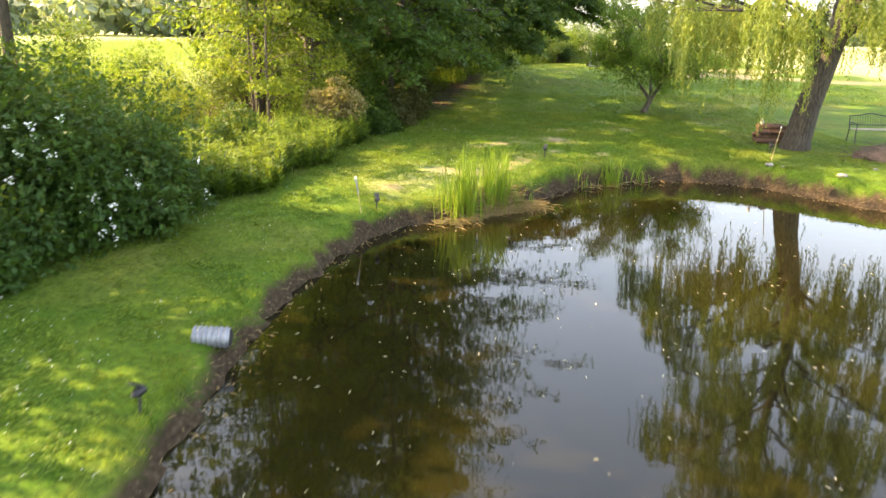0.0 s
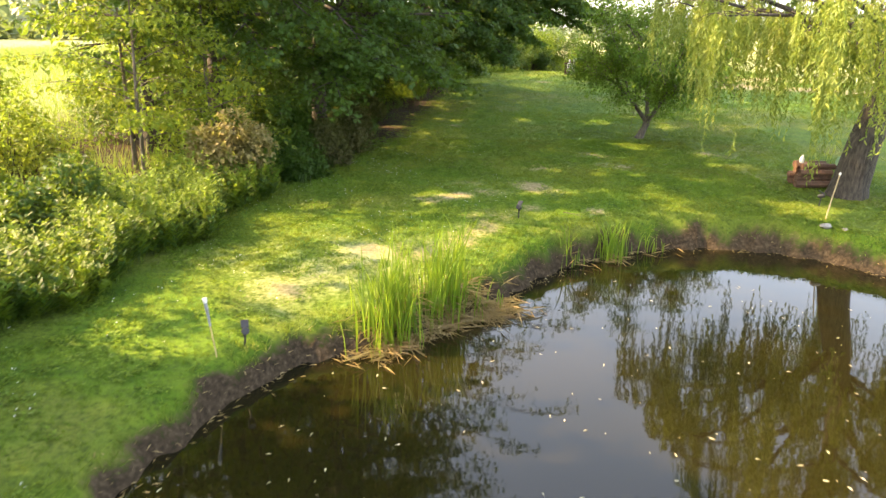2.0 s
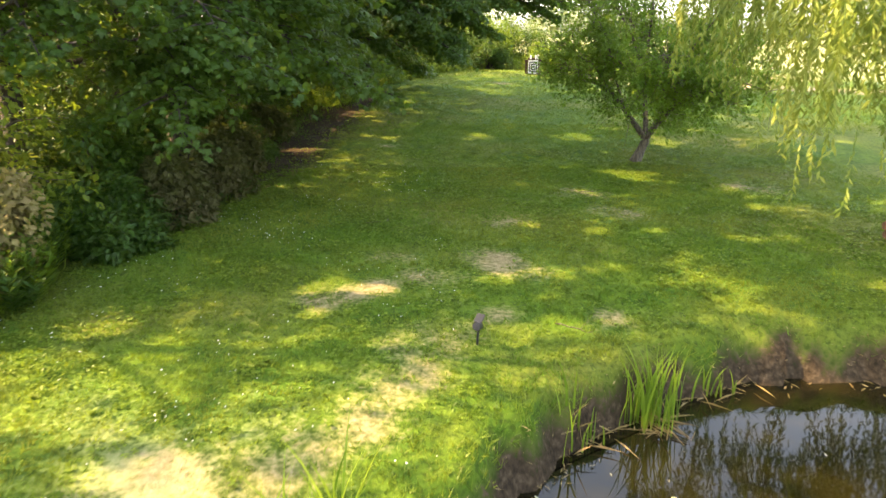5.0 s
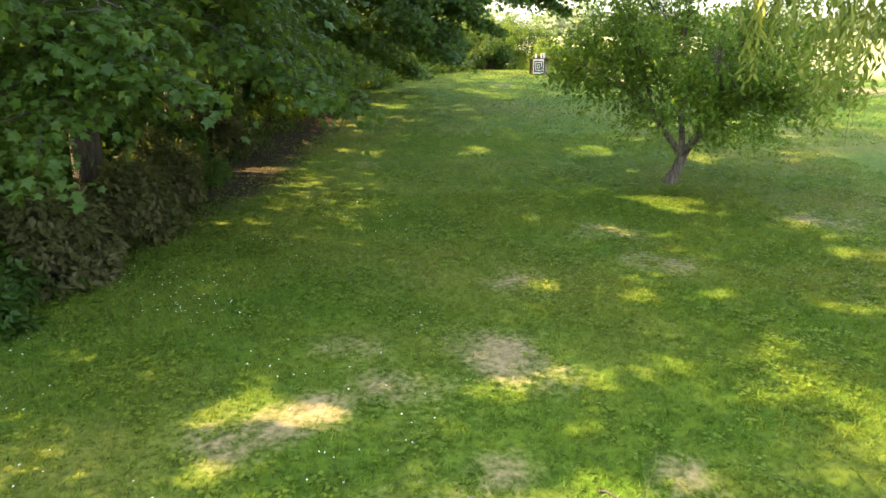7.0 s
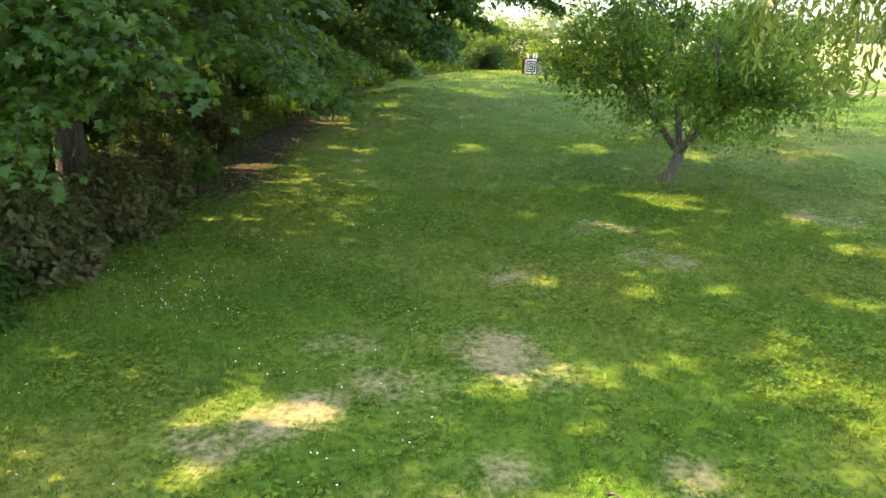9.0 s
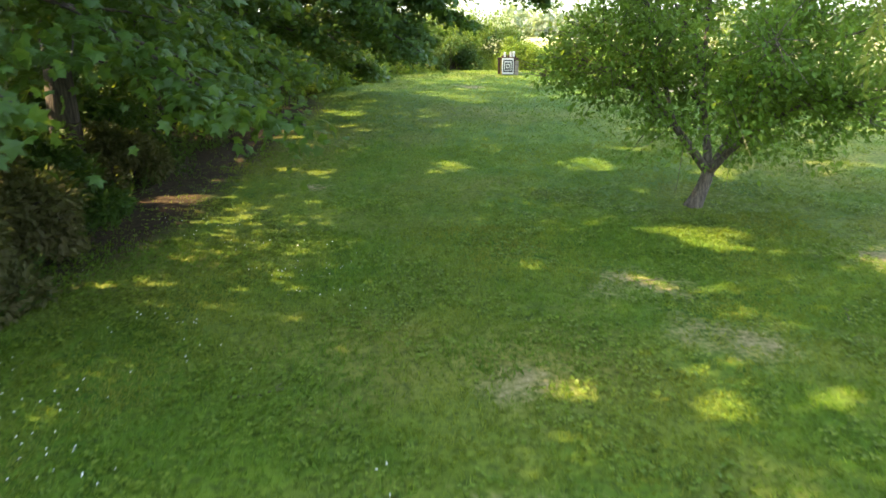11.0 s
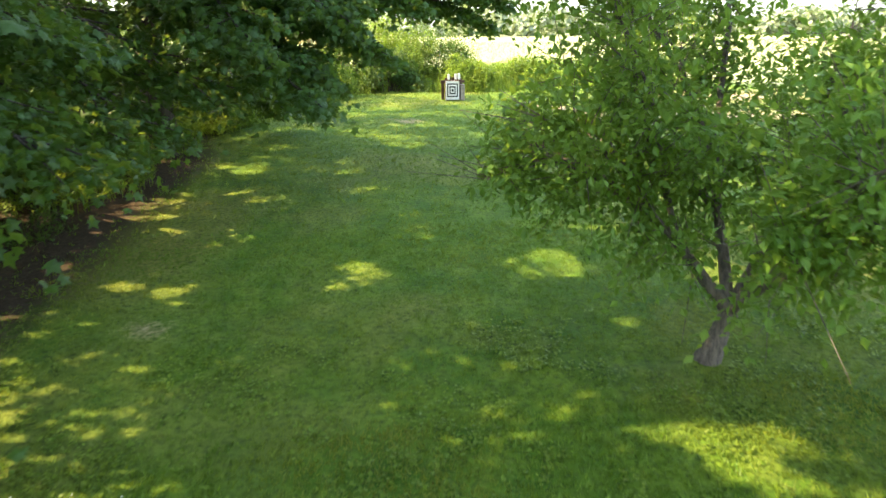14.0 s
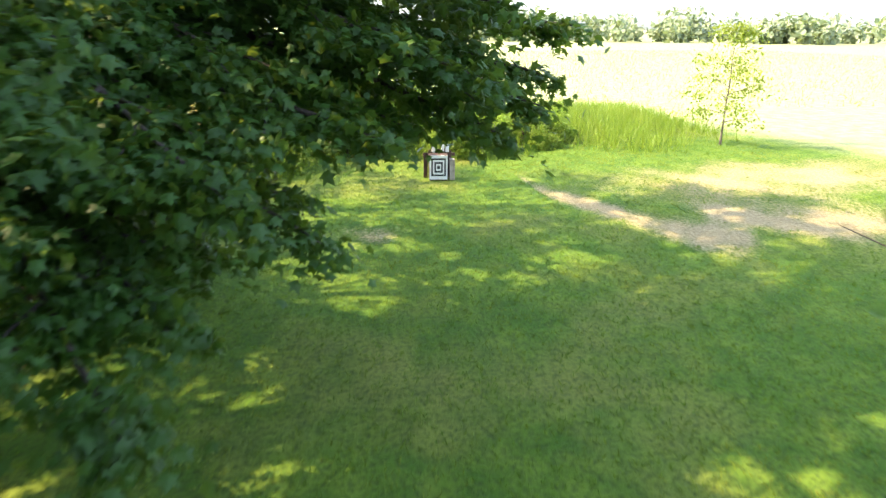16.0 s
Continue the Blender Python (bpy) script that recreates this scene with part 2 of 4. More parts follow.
def tube_arrays(pts, radii, sides=7, wobble=0.0, rng=None):
    """Verts and quads of a tapered tube along pts."""
    pts, radii = np.asarray(pts, dtype=float), np.asarray(radii, dtype=float)
    tan = np.gradient(pts, axis=0)
    tan /= np.linalg.norm(tan, axis=1)[:, None] + 1e-9
    ref = np.where(np.abs(tan[:, 2:3]) > 0.9, np.array([[1.0, 0, 0]]), np.array([[0, 0, 1.0]]))
    u = np.cross(tan, ref)
    u /= np.linalg.norm(u, axis=1)[:, None] + 1e-9
    w = np.cross(tan, u)
    a = np.arange(sides) * 2 * np.pi / sides
    r = radii[:, None] * (1 + (wobble * rng.standard_normal((len(pts), sides)) if wobble else 0))
    v = pts[:, None] + r[..., None] * (np.cos(a)[None, :, None] * u[:, None] + np.sin(a)[None, :, None] * w[:, None])
    i = np.arange(len(pts) - 1)[:, None] * sides
    j = np.arange(sides)[None]
    k = (j + 1) % sides
    f = np.stack([i + j, i + k, i + sides + k, i + sides + j], -1).reshape(-1, 4)
    return v.reshape(-1, 3), f


def joined(pieces):
    vs, fs, n = [], [], 0
    for v, f in pieces:
        vs.append(v)
        fs.append(f + n)
        n += len(v)
    return np.concatenate(vs), np.concatenate(fs)


SIMPLE = (np.array([(0, 0, 0), (0.3, 0.45, 0.09), (0, 1, -0.06), (-0.3, 0.45, 0.09)]), np.array([(0, 1, 2), (0, 2, 3)]))
NARROW = (np.array([(0, 0, 0), (0.11, 0.4, 0.03), (0, 1, -0.05), (-0.11, 0.4, 0.03)]), np.array([(0, 1, 2), (0, 2, 3)]))
LOBES = [(0, 0), (0.42, 0.06), (0.3, 0.28), (0.56, 0.58), (0.22, 0.58), (0, 1), (-0.22, 0.58), (-0.56, 0.58), (-0.3, 0.28), (-0.42, 0.06)]
LOBED = (np.array([(0, 0.34, 0.05)] + [(x, y, -0.22 * x * x - 0.12 * y * y) for x, y in LOBES]),
         np.array([(0, i + 1, (i + 1) % 10 + 1) for i in range(10)]))
BLADE = (np.array([(-0.5, 0, 0), (0.5, 0, 0), (0, 1, 0)]), np.array([(0, 1, 2)]))


def unit(v):
    return v / (np.linalg.norm(v, axis=-1, keepdims=True) + 1e-9)


def leaf_arrays(pos, along, normal, size, shape, width=1.0):
    """One leaf of the given shape at each place; size (n,) and width are metres and a factor."""
    along = unit(along)
    side = unit(np.cross(along, normal))
    nor = np.cross(side, along)
    v, f = shape
    size = np.asarray(size)[:, None, None]
    width = np.broadcast_to(np.asarray(width, dtype=float), (len(pos),))[:, None, None]
    out = pos[:, None] + size * (v[None, :, 0:1] * width * side[:, None] + v[None, :, 1:2] * along[:, None] + v[None, :, 2:3] * nor[:, None])
    faces = f[None] + (np.arange(len(pos)) * len(v))[:, None, None]
    return out.reshape(-1, 3), faces.reshape(-1, 3)


# ---- ground and pond ----
WATER_Z = -0.62
SHORE = [(-2.6, 3), (-2.6, 5.9), (-2.55, 7.4), (-2.5, 8.8), (-2.3, 10.6), (-1.65, 13.1), (-0.65, 14.8), (0.45, 15.35), (1.85, 16.6), (2.8, 17.8), (3.6, 18.75),
         (4.6, 19.55), (6.4, 20.3), (8.1, 20.25), (9.4, 19.5), (11.0, 17.5), (13.2, 14.5), (15, 10), (15.2, 5), (13, -1), (9, -5), (4, -6.5), (0, -5), (-2.3, -1)]
EDGE_Y = [-30, 5, 8.5, 11, 14, 17, 20, 23.5, 25, 27, 32, 38, 44, 51, 56, 70]
EDGE_X = [-9, -8, -7, -5.5, -4.7, -3.5, -2.9, -2.3, -1.3, -0.8, -0.6, 0.3, 1.5, 5.0, 8.0, 12]
RISE_Y = [-20, 8, 15, 20, 23, 30, 35, 40, 47, 53, 80, 400]
RISE_Z = [-0.25, -0.22, -0.06, 0.08, 0.18, 0.3, 0.52, 0.82, 1.22, 1.35, 1.2, 0.6]


def closed_curve(ctrl, per=8):
    c = np.array(ctrl, dtype=float)
    out = []
    for i in range(len(c)):
        p0, p1, p2, p3 = (c[(i + k) % len(c)] for k in (-1, 0, 1, 2))
        for t in np.arange(per) / per:
            out.append(0.5 * (2 * p1 + (p2 - p0) * t + (2 * p0 - 5 * p1 + 4 * p2 - p3) * t * t + (3 * p1 - p0 - 3 * p2 + p3) * t ** 3))
    return np.array(out)


SHORELINE = closed_curve(SHORE)
wig = np.arange(len(SHORELINE))
SHORELINE = SHORELINE + 0.07 * np.stack([np.sin(wig * 1.3) + np.sin(wig * 2.9 + 1), np.cos(wig * 1.7) + np.sin(wig * 3.7)], 1)


def shore_distance(x, y):
    """Metres to the shoreline: plus on land, minus over the pond."""
    p = np.stack([np.ravel(x), np.ravel(y)], 1)
    best = np.full(len(p), 1e9)
    inside = np.zeros(len(p), dtype=bool)
    for a, b in zip(SHORELINE, np.roll(SHORELINE, -1, 0)):
        ab, ap = b - a, p - a
        t = np.clip(ap @ ab / (ab @ ab), 0, 1)
        best = np.minimum(best, np.linalg.norm(ap - t[:, None] * ab, axis=1))
        if a[1] != b[1]:
            cross = (a[1] > p[:, 1]) != (b[1] > p[:, 1])
            inside ^= cross & (p[:, 0] < (b[0] - a[0]) * (p[:, 1] - a[1]) / (b[1] - a[1]) + a[0])
    return np.where(inside, -best, best).reshape(np.shape(x))


def waves(x, y, s):
    return (np.sin(x * 1.7 * s + 1.3) * np.sin(y * 1.3 * s + 0.4) + 0.6 * np.sin(x * 3.1 * s + y * 2.3 * s) + 0.4 * np.sin(x * 6.3 * s - y * 5.1 * s + 2)) / 2


def lawn_z(x, y):
    x, y = np.asarray(x, dtype=float), np.asarray(y, dtype=float)
    z = np.interp(y, RISE_Y, RISE_Z) + 0.03 * waves(x, y, 0.5) * np.exp(-((x - 5) / 60) ** 2)
    z = z + 0.45 * np.exp(-(((x - 19) / 4.5) ** 2 + ((y - 62) / 4) ** 2))
    return z


def ground_z(x, y):
    x, y = np.asarray(x, dtype=float), np.asarray(y, dtype=float)
    d = np.where((x > -6) & (x < 19) & (y > -11) & (y < 25), shore_distance(x, y), 9.0)
    top = lawn_z(x, y)
    s = np.clip(d / (0.34 + 0.12 * waves(x, y, 1.6)), 0, 1)
    bank = WATER_Z - 0.04 + (top - 0.1 - WATER_Z + 0.04) * (1 - (1 - s) ** 1.8) + 0.1 * np.clip((d - 0.3) / 1.4, 0, 1)
    bed = WATER_Z - 0.04 + np.clip(d, -2.5, 0) * 0.45
    bank = bank + 0.05 * waves(x, y, 4.0) * np.exp(-((d - 0.4) / 0.4) ** 2)
    return np.where(d > 0, bank, bed)


def grid_axis(lo, hi, step, far, grow=1.22):
    core = np.arange(lo, hi + 1e-6, step)
    out, s = [hi], step
    while out[-1] < far:
        s *= grow
        out.append(out[-1] + s)
    back, s = [lo], step
    while back[-1] > -far:
        s *= grow
        back.append(back[-1] - s)
    return np.concatenate([back[:0:-1], core, out[1:]])


def build_ground():
    gx, gy = grid_axis(-7, 18, 0.16, 1500), grid_axis(-9, 56, 0.2, 1500)
    x, y = np.meshgrid(gx, gy)
    z = ground_z(x, y)
    v = np.stack([x, y, z], -1).reshape(-1, 3)
    w, h = len(gx), len(gy)
    i = (np.arange(h - 1)[:, None] * w + np.arange(w - 1)[None]).ravel()
    ob = new("ground", mesh_of("ground", v, np.stack([i, i + 1, i + w + 1, i + w], 1), GROUND, True))
    tagged(ob, "mown green lawn sloping round a pond with muddy banks", "ground", kind="structure")
    d = np.where((x > -6) & (x < 19) & (y > -11) & (y < 25), shore_distance(x, y), 9.0)
    masks = {
        "mud": np.clip(1.0 - (d - 0.04 - 0.12 * waves(x, y, 2.2)) / 0.26, 0, 1) + (d < 0),
        "bare": bare_mask(x, y),
        "field": field_mask(x, y),
        "shaded_litter": np.clip((np.interp(y, EDGE_Y, EDGE_X) + 1.5 * np.clip((y - 27) / 4, 0, 1) * np.clip((46 - y) / 4, 0, 1) - x) / 1.5 + 0.3, 0, 1) * np.clip((y - 21) / 3, 0, 1) * np.clip((x + 15) / 4, 0, 1) * np.clip((52 - y) / 4, 0, 1),
    }
    for name, val in masks.items():
        a = ob.data.attributes.new(name, "FLOAT", "POINT")
        a.data.foreach_set("value", np.clip(val, 0, 1).astype(np.float32).ravel())
    return ob


BARE = [(0.75, 17.9, 0.5), (0.0, 18.2, 0.4), (2.5, 20.4, 0.55), (6.3, 27.2, 0.7), (1.6, 18.6, 0.5), (4.0, 22.6, 0.6), (-1.2, 16.2, 0.5), (2.6, 22.4, 0.4),
        (6.6, 25.6, 0.7), (2.2, 32.7, 0.4), (1.2, 21.6, 0.45), (4.9, 20.9, 0.4), (10.2, 27.5, 0.8), (7.9, 46.3, 0.8), (2.17, 23.3, 0.4), (1.85, 22.0, 0.4), (3.7, 23.3, 0.45), (3.4, 21.1, 0.35), (4.2, 25.0, 0.45), (2.1, 19.45, 0.5)]


def bare_mask(x, y):
    m = np.zeros(np.shape(x))
    for a, b, r in BARE:
        m = m + 0.62 * (0.8 + 0.5 * waves(x, y, 3.0)) * np.exp(-(((x - a) / (1.3 * r)) ** 2 + ((y - b) / r) ** 2))
    # worn track that crosses the far end of the lawn
    t = np.abs((y - 46.7) + 2.6 * (x - 14.1) * np.clip((17 - x) / 3, 0.12, 1))
    track = np.exp(-(t / 1.4) ** 2) * (x > 13) + np.exp(-(((x - 21) / 6) ** 2 + ((y - 49.5) / 2.6) ** 2))
    return m + 0.95 * track * (0.75 + 0.4 * waves(x, y, 1.0))


def dry_mask(x, y):
    """Sun-dried turf on the open shoulder of the pond."""
    a = np.exp(-(((x + 0.3) / 2.6) ** 2 + ((y - 17.4) / 2.6) ** 2)) + 0.4 * np.exp(-(((x - 3.4) / 2.4) ** 2 + ((y - 22.0) / 1.5) ** 2))
    return 0.58 * a * (0.8 + 0.5 * waves(x, y, 1.4)) * (shore_distance(x, y) > 0.25 if np.size(x) < 4e5 else 1)


def field_mask(x, y):
    left = np.clip((np.interp(y, EDGE_Y, EDGE_X) - 5.0 - x) / 2, 0, 1) * np.clip((y - 6) / 6, 0, 1) * 0.6
    far = np.clip((y - 62 - 0.25 * (20 - x)) / 4, 0, 1) * (x > 2)
    right = np.clip((x - 34 + 0.2 * y) / 6, 0, 1) * (y > 22)
    return np.clip(np.maximum(np.maximum(left, far), right), 0, 1) + dry_mask(x, y)


build_ground()

fan = SHORELINE * 1.0
cen = fan.mean(0)
fan = cen + (fan - cen) * (1 + 0.5 / np.linalg.norm(fan - cen, axis=1))[:, None]
bm = bmesh.new()
bm.faces.new([bm.verts.new((p[0], p[1], WATER_Z)) for p in fan])
tagged(part("water", bm, WATER, None), "dark murky pond water mirroring trees and sky", "water", kind="structure")


# ---- trees ----
def along_path(pts, t):
    pts = np.asarray(pts)
    s = np.linspace(0, 1, len(pts))
    return np.stack([np.interp(t, s, pts[:, k]) for k in range(3)], -1)


def foliage(rng, centres, outward, per, spread, flat, size, shape, droop=0.35):
    """Leaves scattered round spray centres, lying roughly flat like real sprays."""
    c = np.repeat(centres, per, 0)
    o = np.repeat(outward, per, 0)
    off = rng.standard_normal(c.shape) * np.array([spread, spread, spread * flat])
    off[:, 2] -= 0.22 * (off[:, 0] ** 2 + off[:, 1] ** 2) / max(spread, 0.05)
    al = unit(o) * 0.5 + rng.standard_normal(c.shape) * 0.55
    al[:, 2] -= droop
    nor = np.array([0, 0, 1.0]) + rng.standard_normal(c.shape) * 0.42
    return leaf_arrays(c + off, al, nor, size * rng.uniform(0.65, 1.25, len(c)), shape)


def in_clumps(c, size, cut, shift=0.0):
    """True where a leaf spray belongs to a clump; the rest is open gaps that let sun through."""
    a = c / size + shift
    n = np.sin(a[:, 0] + 1.7 * np.sin(a[:, 1] * 0.7)) + np.sin(a[:, 1] + 1.3 * np.sin(a[:, 2] * 0.8) + 2) + np.sin(1.3 * a[:, 2] + 1.1 * np.sin(a[:, 0] * 0.9) + 4)
    return n > cut


U_SUN = np.array([-SUN_FROM.y, SUN_FROM.x, 0.0])
W_SUN = np.cross(np.array(to_sun), U_SUN)


def sun_holes(p):
    """True in narrow canopy openings, cut along the sun's direction to fleck the lawn."""
    a, b = p @ U_SUN, p @ W_SUN
    n = np.sin(2.7 * a + 1.3 * np.sin(1.3 * b)) + np.sin(3.9 * b + 1.7 * np.sin(0.9 * a) + 1) + np.sin(1.7 * a - 3.1 * b + 1.1 * np.sin(0.7 * a + 0.8 * b) + 2)
    m = np.sin(7.7 * a + 1.5 * np.sin(4.1 * b)) + np.sin(9.1 * b + 1.2 * np.sin(3.7 * a) + 3) + 0.5 * np.sin(0.31 * a + 1) + 0.5 * np.sin(0.53 * b)
    return n + 0.7 * m > 1.42


def tree(name, label, xy, h, r, crown0, leaf, bark, seed, limbs=34, per=10, size=0.2, shape=SIMPLE, trunk_r=0.2, lean=(0, 0), boughs=(),
         spread=0.36, category="tree", group="", subs=6, bough_per=30, bough_size=0.135, gaps=-1.1, clump=0.36):
    rng = np.random.default_rng(seed)
    z0 = float(ground_z(*xy)) - 0.08
    base = np.array([xy[0], xy[1], z0])
    ob = thing(name, base, label, category, group)
    n = 9
    s = np.linspace(0, 1, n)
    trunk = base + np.stack([lean[0] * s ** 1.3 * h + 0.025 * h * np.cumsum(rng.standard_normal(n)) * s * 0.4,
                             lean[1] * s ** 1.3 * h + 0.025 * h * np.cumsum(rng.standard_normal(n)) * s * 0.4, s * h * 0.93], 1)
    rad = trunk_r * np.interp(s, [0, 0.06, 0.4, 1], [1.45, 1.0, 0.75, 0.1])
    wood = [tube_arrays(trunk, rad, 10, 0.05, rng)]
    cs, os, bcs, bos = [], [], [], []
    for i in range(limbs):
        f = (i + rng.uniform(0.2, 0.8)) / limbs
        at = crown0 + (0.97 - crown0) * f
        st = along_path(trunk, at)
        az = i * 2.4 + rng.uniform(-0.4, 0.4)
        q = np.clip(1.45 * f - 0.42, -1, 1)
        length = r * math.sqrt(max(0.05, 1 - q * q)) * rng.uniform(0.72, 1.12)
        el = np.interp(f, [0, 0.5, 1], [0.1, 0.5, 1.15])
        d = np.array([math.cos(az) * math.cos(el), math.sin(az) * math.cos(el), math.sin(el)])
        t = np.linspace(0, 1, 5)[:, None]
        pts = st + d * length * t + np.array([0, 0, 1.0]) * (0.22 * length * (t - t * t * 1.25)) + rng.standard_normal((5, 3)) * 0.03 * length * t
        lr = trunk_r * np.interp(at, [0, 1], [0.5, 0.16])
        wood.append(tube_arrays(pts, lr * np.linspace(1, 0.2, 5), 5))
        limb_sprays(rng, pts, d, length, subs, wood, lr, cs, os)
    for tip, start in boughs:
        st = along_path(trunk, np.clip((start - z0) / (h * 0.93), 0.03, 1))
        tip = np.array(tip, dtype=float)
        d = tip - st
        length = np.linalg.norm(d)
        t = np.linspace(0, 1, 6)[:, None]
        pts = st + d * t + np.array([0, 0, 1.0]) * (0.7 * length * 0.35 * (t - t * t)) + rng.standard_normal((6, 3)) * 0.02 * length * t * (1 - t)
        lr = 0.03 + 0.009 * length
        wood.append(tube_arrays(pts, lr * np.linspace(1, 0.2, 6), 6))
        limb_sprays(rng, pts, unit(d), min(length, 3.0), subs + 6, wood, lr, bcs, bos)
    v, f = joined(wood)
    grown("trunk", v, f, bark, ob, smooth=True)
    cs, os = np.array(cs), np.array(os)
    keep = in_clumps(cs, clump, gaps, seed)
    v, f = foliage(rng, cs[keep], os[keep], int(per * 1.4), spread * 0.85, 0.5, size, shape)
    k = len(shape[0])
    v = v.reshape(-1, k, 3)
    v = v[~sun_holes(v.mean(1))]
    f = (shape[1][None] + (np.arange(len(v)) * k)[:, None, None]).reshape(-1, 3)
    pieces = [(v.reshape(-1, 3), f)]
    if bcs:
        pieces.append(foliage(rng, np.array(bcs), np.array(bos), bough_per, 0.21, 0.35, bough_size, LOBED if shape is not NARROW else NARROW, 0.5))
    v, f = joined(pieces)
    grown("crown", v, f, leaf, ob)
    return ob


def limb_sprays(rng, pts, d, length, subs, wood, lr, cs, os):
    """Side twigs of a limb, and the places and ways of the leaf sprays on them."""
    for k in range(subs):
        u = 0.25 + 0.75 * (k + rng.uniform(0, 0.9)) / subs
        p = along_path(pts, min(u, 1.0))
        a = (1 if k % 2 else -1) * rng.uniform(0.4, 1.2) if k < subs - 1 else 0.0
        w = np.array([d[0] * math.cos(a) - d[1] * math.sin(a), d[0] * math.sin(a) + d[1] * math.cos(a), d[2] * 0.4 + rng.uniform(-0.25, 0.2)])
        w = unit(w)
        sl = (0.42 - 0.2 * u) * length + 0.3
        t = np.linspace(0, 1, 3)[:, None]
        sp = p + w * sl * t - np.array([0, 0, 1.0]) * 0.14 * sl * t * t
        wood.append(tube_arrays(sp, lr * 0.35 * np.array([1, 0.6, 0.25]), 4))
        for g in (0.25, 0.5, 0.75, 1.0):
            cs.append(along_path(sp, g))
            os.append(w)


MAPLE = "tall maple with dense dark green leaves and drooping boughs"
tree("maple_tree", MAPLE, (-2.2, 28.2), 21, 5.0, 0.19, LEAF_MAPLE, BARK, 11, 46, 11, 0.18, shape=LOBED, spread=0.26, trunk_r=0.2, group="trees beside the lawn",
     boughs=[((1.6, 27.2, 2.5), 4.2), ((-0.6, 25.3, 3.5), 4.6), ((1.0, 29.4, 2.8), 4.6), ((-1.2, 24.7, 2.4), 3.4), ((0.3, 27.6, 4.2), 6.0), ((0.6, 30.2, 3.4), 5.0)])
tree("maple_tree", MAPLE, (-2.0, 33.0), 22, 5.0, 0.16, LEAF_MAPLE, BARK, 12, 46, 11, 0.19, shape=LOBED, spread=0.27, trunk_r=0.22, group="trees beside the lawn",
     boughs=[((1.6, 32.2, 2.8), 4.4), ((1.5, 34.8, 2.6), 4.2), ((0.6, 30.8, 3.0), 4.6), ((1.2, 33.6, 4.0), 6.0)])
tree("maple_tree", MAPLE, (-1.6, 37.6), 22, 5.0, 0.1, LEAF_OAK, BARK, 13, 46, 10, 0.24, trunk_r=0.22, group="trees beside the lawn",
     boughs=[((2.6, 37.0, 3.2), 5.0), ((2.4, 39.4, 2.7), 4.5), ((1.8, 36.0, 2.6), 4.5), ((2.6, 38.2, 4.4), 7.0)])
tree("oak_tree", "broad oak reaching long leafy limbs low over the lawn", (1.0, 43.0), 29, 8.6, 0.24, LEAF_OAK, BARK, 14, 62, 9, 0.25, trunk_r=0.3, group="trees beside the lawn", bough_per=54, bough_size=0.15,
     boughs=[((9.3, 41.6, 5.0), 6.4), ((8.6, 41.2, 4.3), 6.0), ((7.0, 40.6, 4.6), 5.8), ((5.8, 39.0, 3.7), 5.0), ((4.6, 38.0, 3.3), 4.6), ((7.2, 41.6, 5.8), 7.0), ((4.6, 41.0, 2.8), 4.0),
             ((8.8, 42.6, 5.9), 7.4), ((5.6, 40.0, 5.2), 6.4), ((3.6, 36.6, 3.9), 6.0), ((3.6, 44.6, 1.9), 3.6), ((4.4, 39.6, 4.4), 5.6), ((6.2, 40.4, 6.4), 7.6), ((8.2, 40.6, 6.6), 8.0), ((9.1, 41.0, 4.5), 7.0), ((9.2, 41.2, 5.6), 7.6), ((7.7, 40.2, 5.2), 7.0), ((5.2, 38.2, 4.3), 6.4), ((4.4, 37.0, 3.0), 5.0), ((6.4, 39.4, 4.6), 6.6), ((4.0, 37.4, 5.2), 7.0), ((5.6, 43.0, 4.6), 5.6)])
tree("maple_tree", MAPLE, (-5.1, 27.5), 20, 4.6, 0.12, LEAF_MAPLE, BARK, 15, 42, 10, 0.24, gaps=-0.4, clump=0.32, trunk_r=0.2, group="trees beside the lawn",
     boughs=[((-0.1, 25.1, 3.1), 2.9), ((-3.0, 24.0, 3.4), 5.0), ((-5.6, 23.6, 4.0), 6.0), ((-1.9, 24.6, 4.2), 6.0)])
for xy, h, r, seed in (((-7.5, 32), 21, 5, 16), ((-6.0, 38.5), 21, 5, 17), ((-4.5, 45), 20, 5, 18), ((-1.5, 50), 17, 4.5, 19), ((-11, 44), 18, 4, 20), ((-5.6, 35), 18, 4.4, 27), ((-9.5, 39), 18, 4.4, 28)):
    tree("woodland_tree", "tall leafy tree in the wood behind the lawn edge", xy, h, r, 0.06, LEAF_OAK if seed % 2 else LEAF_MAPLE, BARK, seed, 38, 8, 0.32, gaps=-1.0, trunk_r=0.17, group="trees of the wood")
# unseen trees left of the view, added to shade the near lawn
for xy, h, r, seed in (((-13, 6.5), 17, 4.5, 22), ((-14, 0), 16, 5, 23), ((-12.5, 11), 14, 3.2, 24), ((-13.6, 14.2), 14, 2.9, 26)):
    tree("woodland_tree", "unseen tall leafy tree added to shade the grass beside the pond", xy, h, r, 0.3, LEAF_MAPLE, BARK, seed, 34, 11, 0.3, gaps=-1.0, trunk_r=0.17, group="trees of the wood")
# added to shade the lawn past the pond; trunk hidden behind the saplings
tree("woodland_tree", "tall tree added behind the saplings, its high crown shading the lawn", (-7.0, 27.0), 17, 4.0, 0.45, LEAF_MAPLE, BARK, 29, 36, 10, 0.26, trunk_r=0.17, group="trees of the wood")
tree("woodland_tree", "tall tree with a high crown above the meadow", (-13.6, 22.4), 20, 5.2, 0.5, LEAF_MAPLE, BARK, 25, 36, 10, 0.28, gaps=0.25, clump=0.3, trunk_r=0.2, group="trees of the wood")
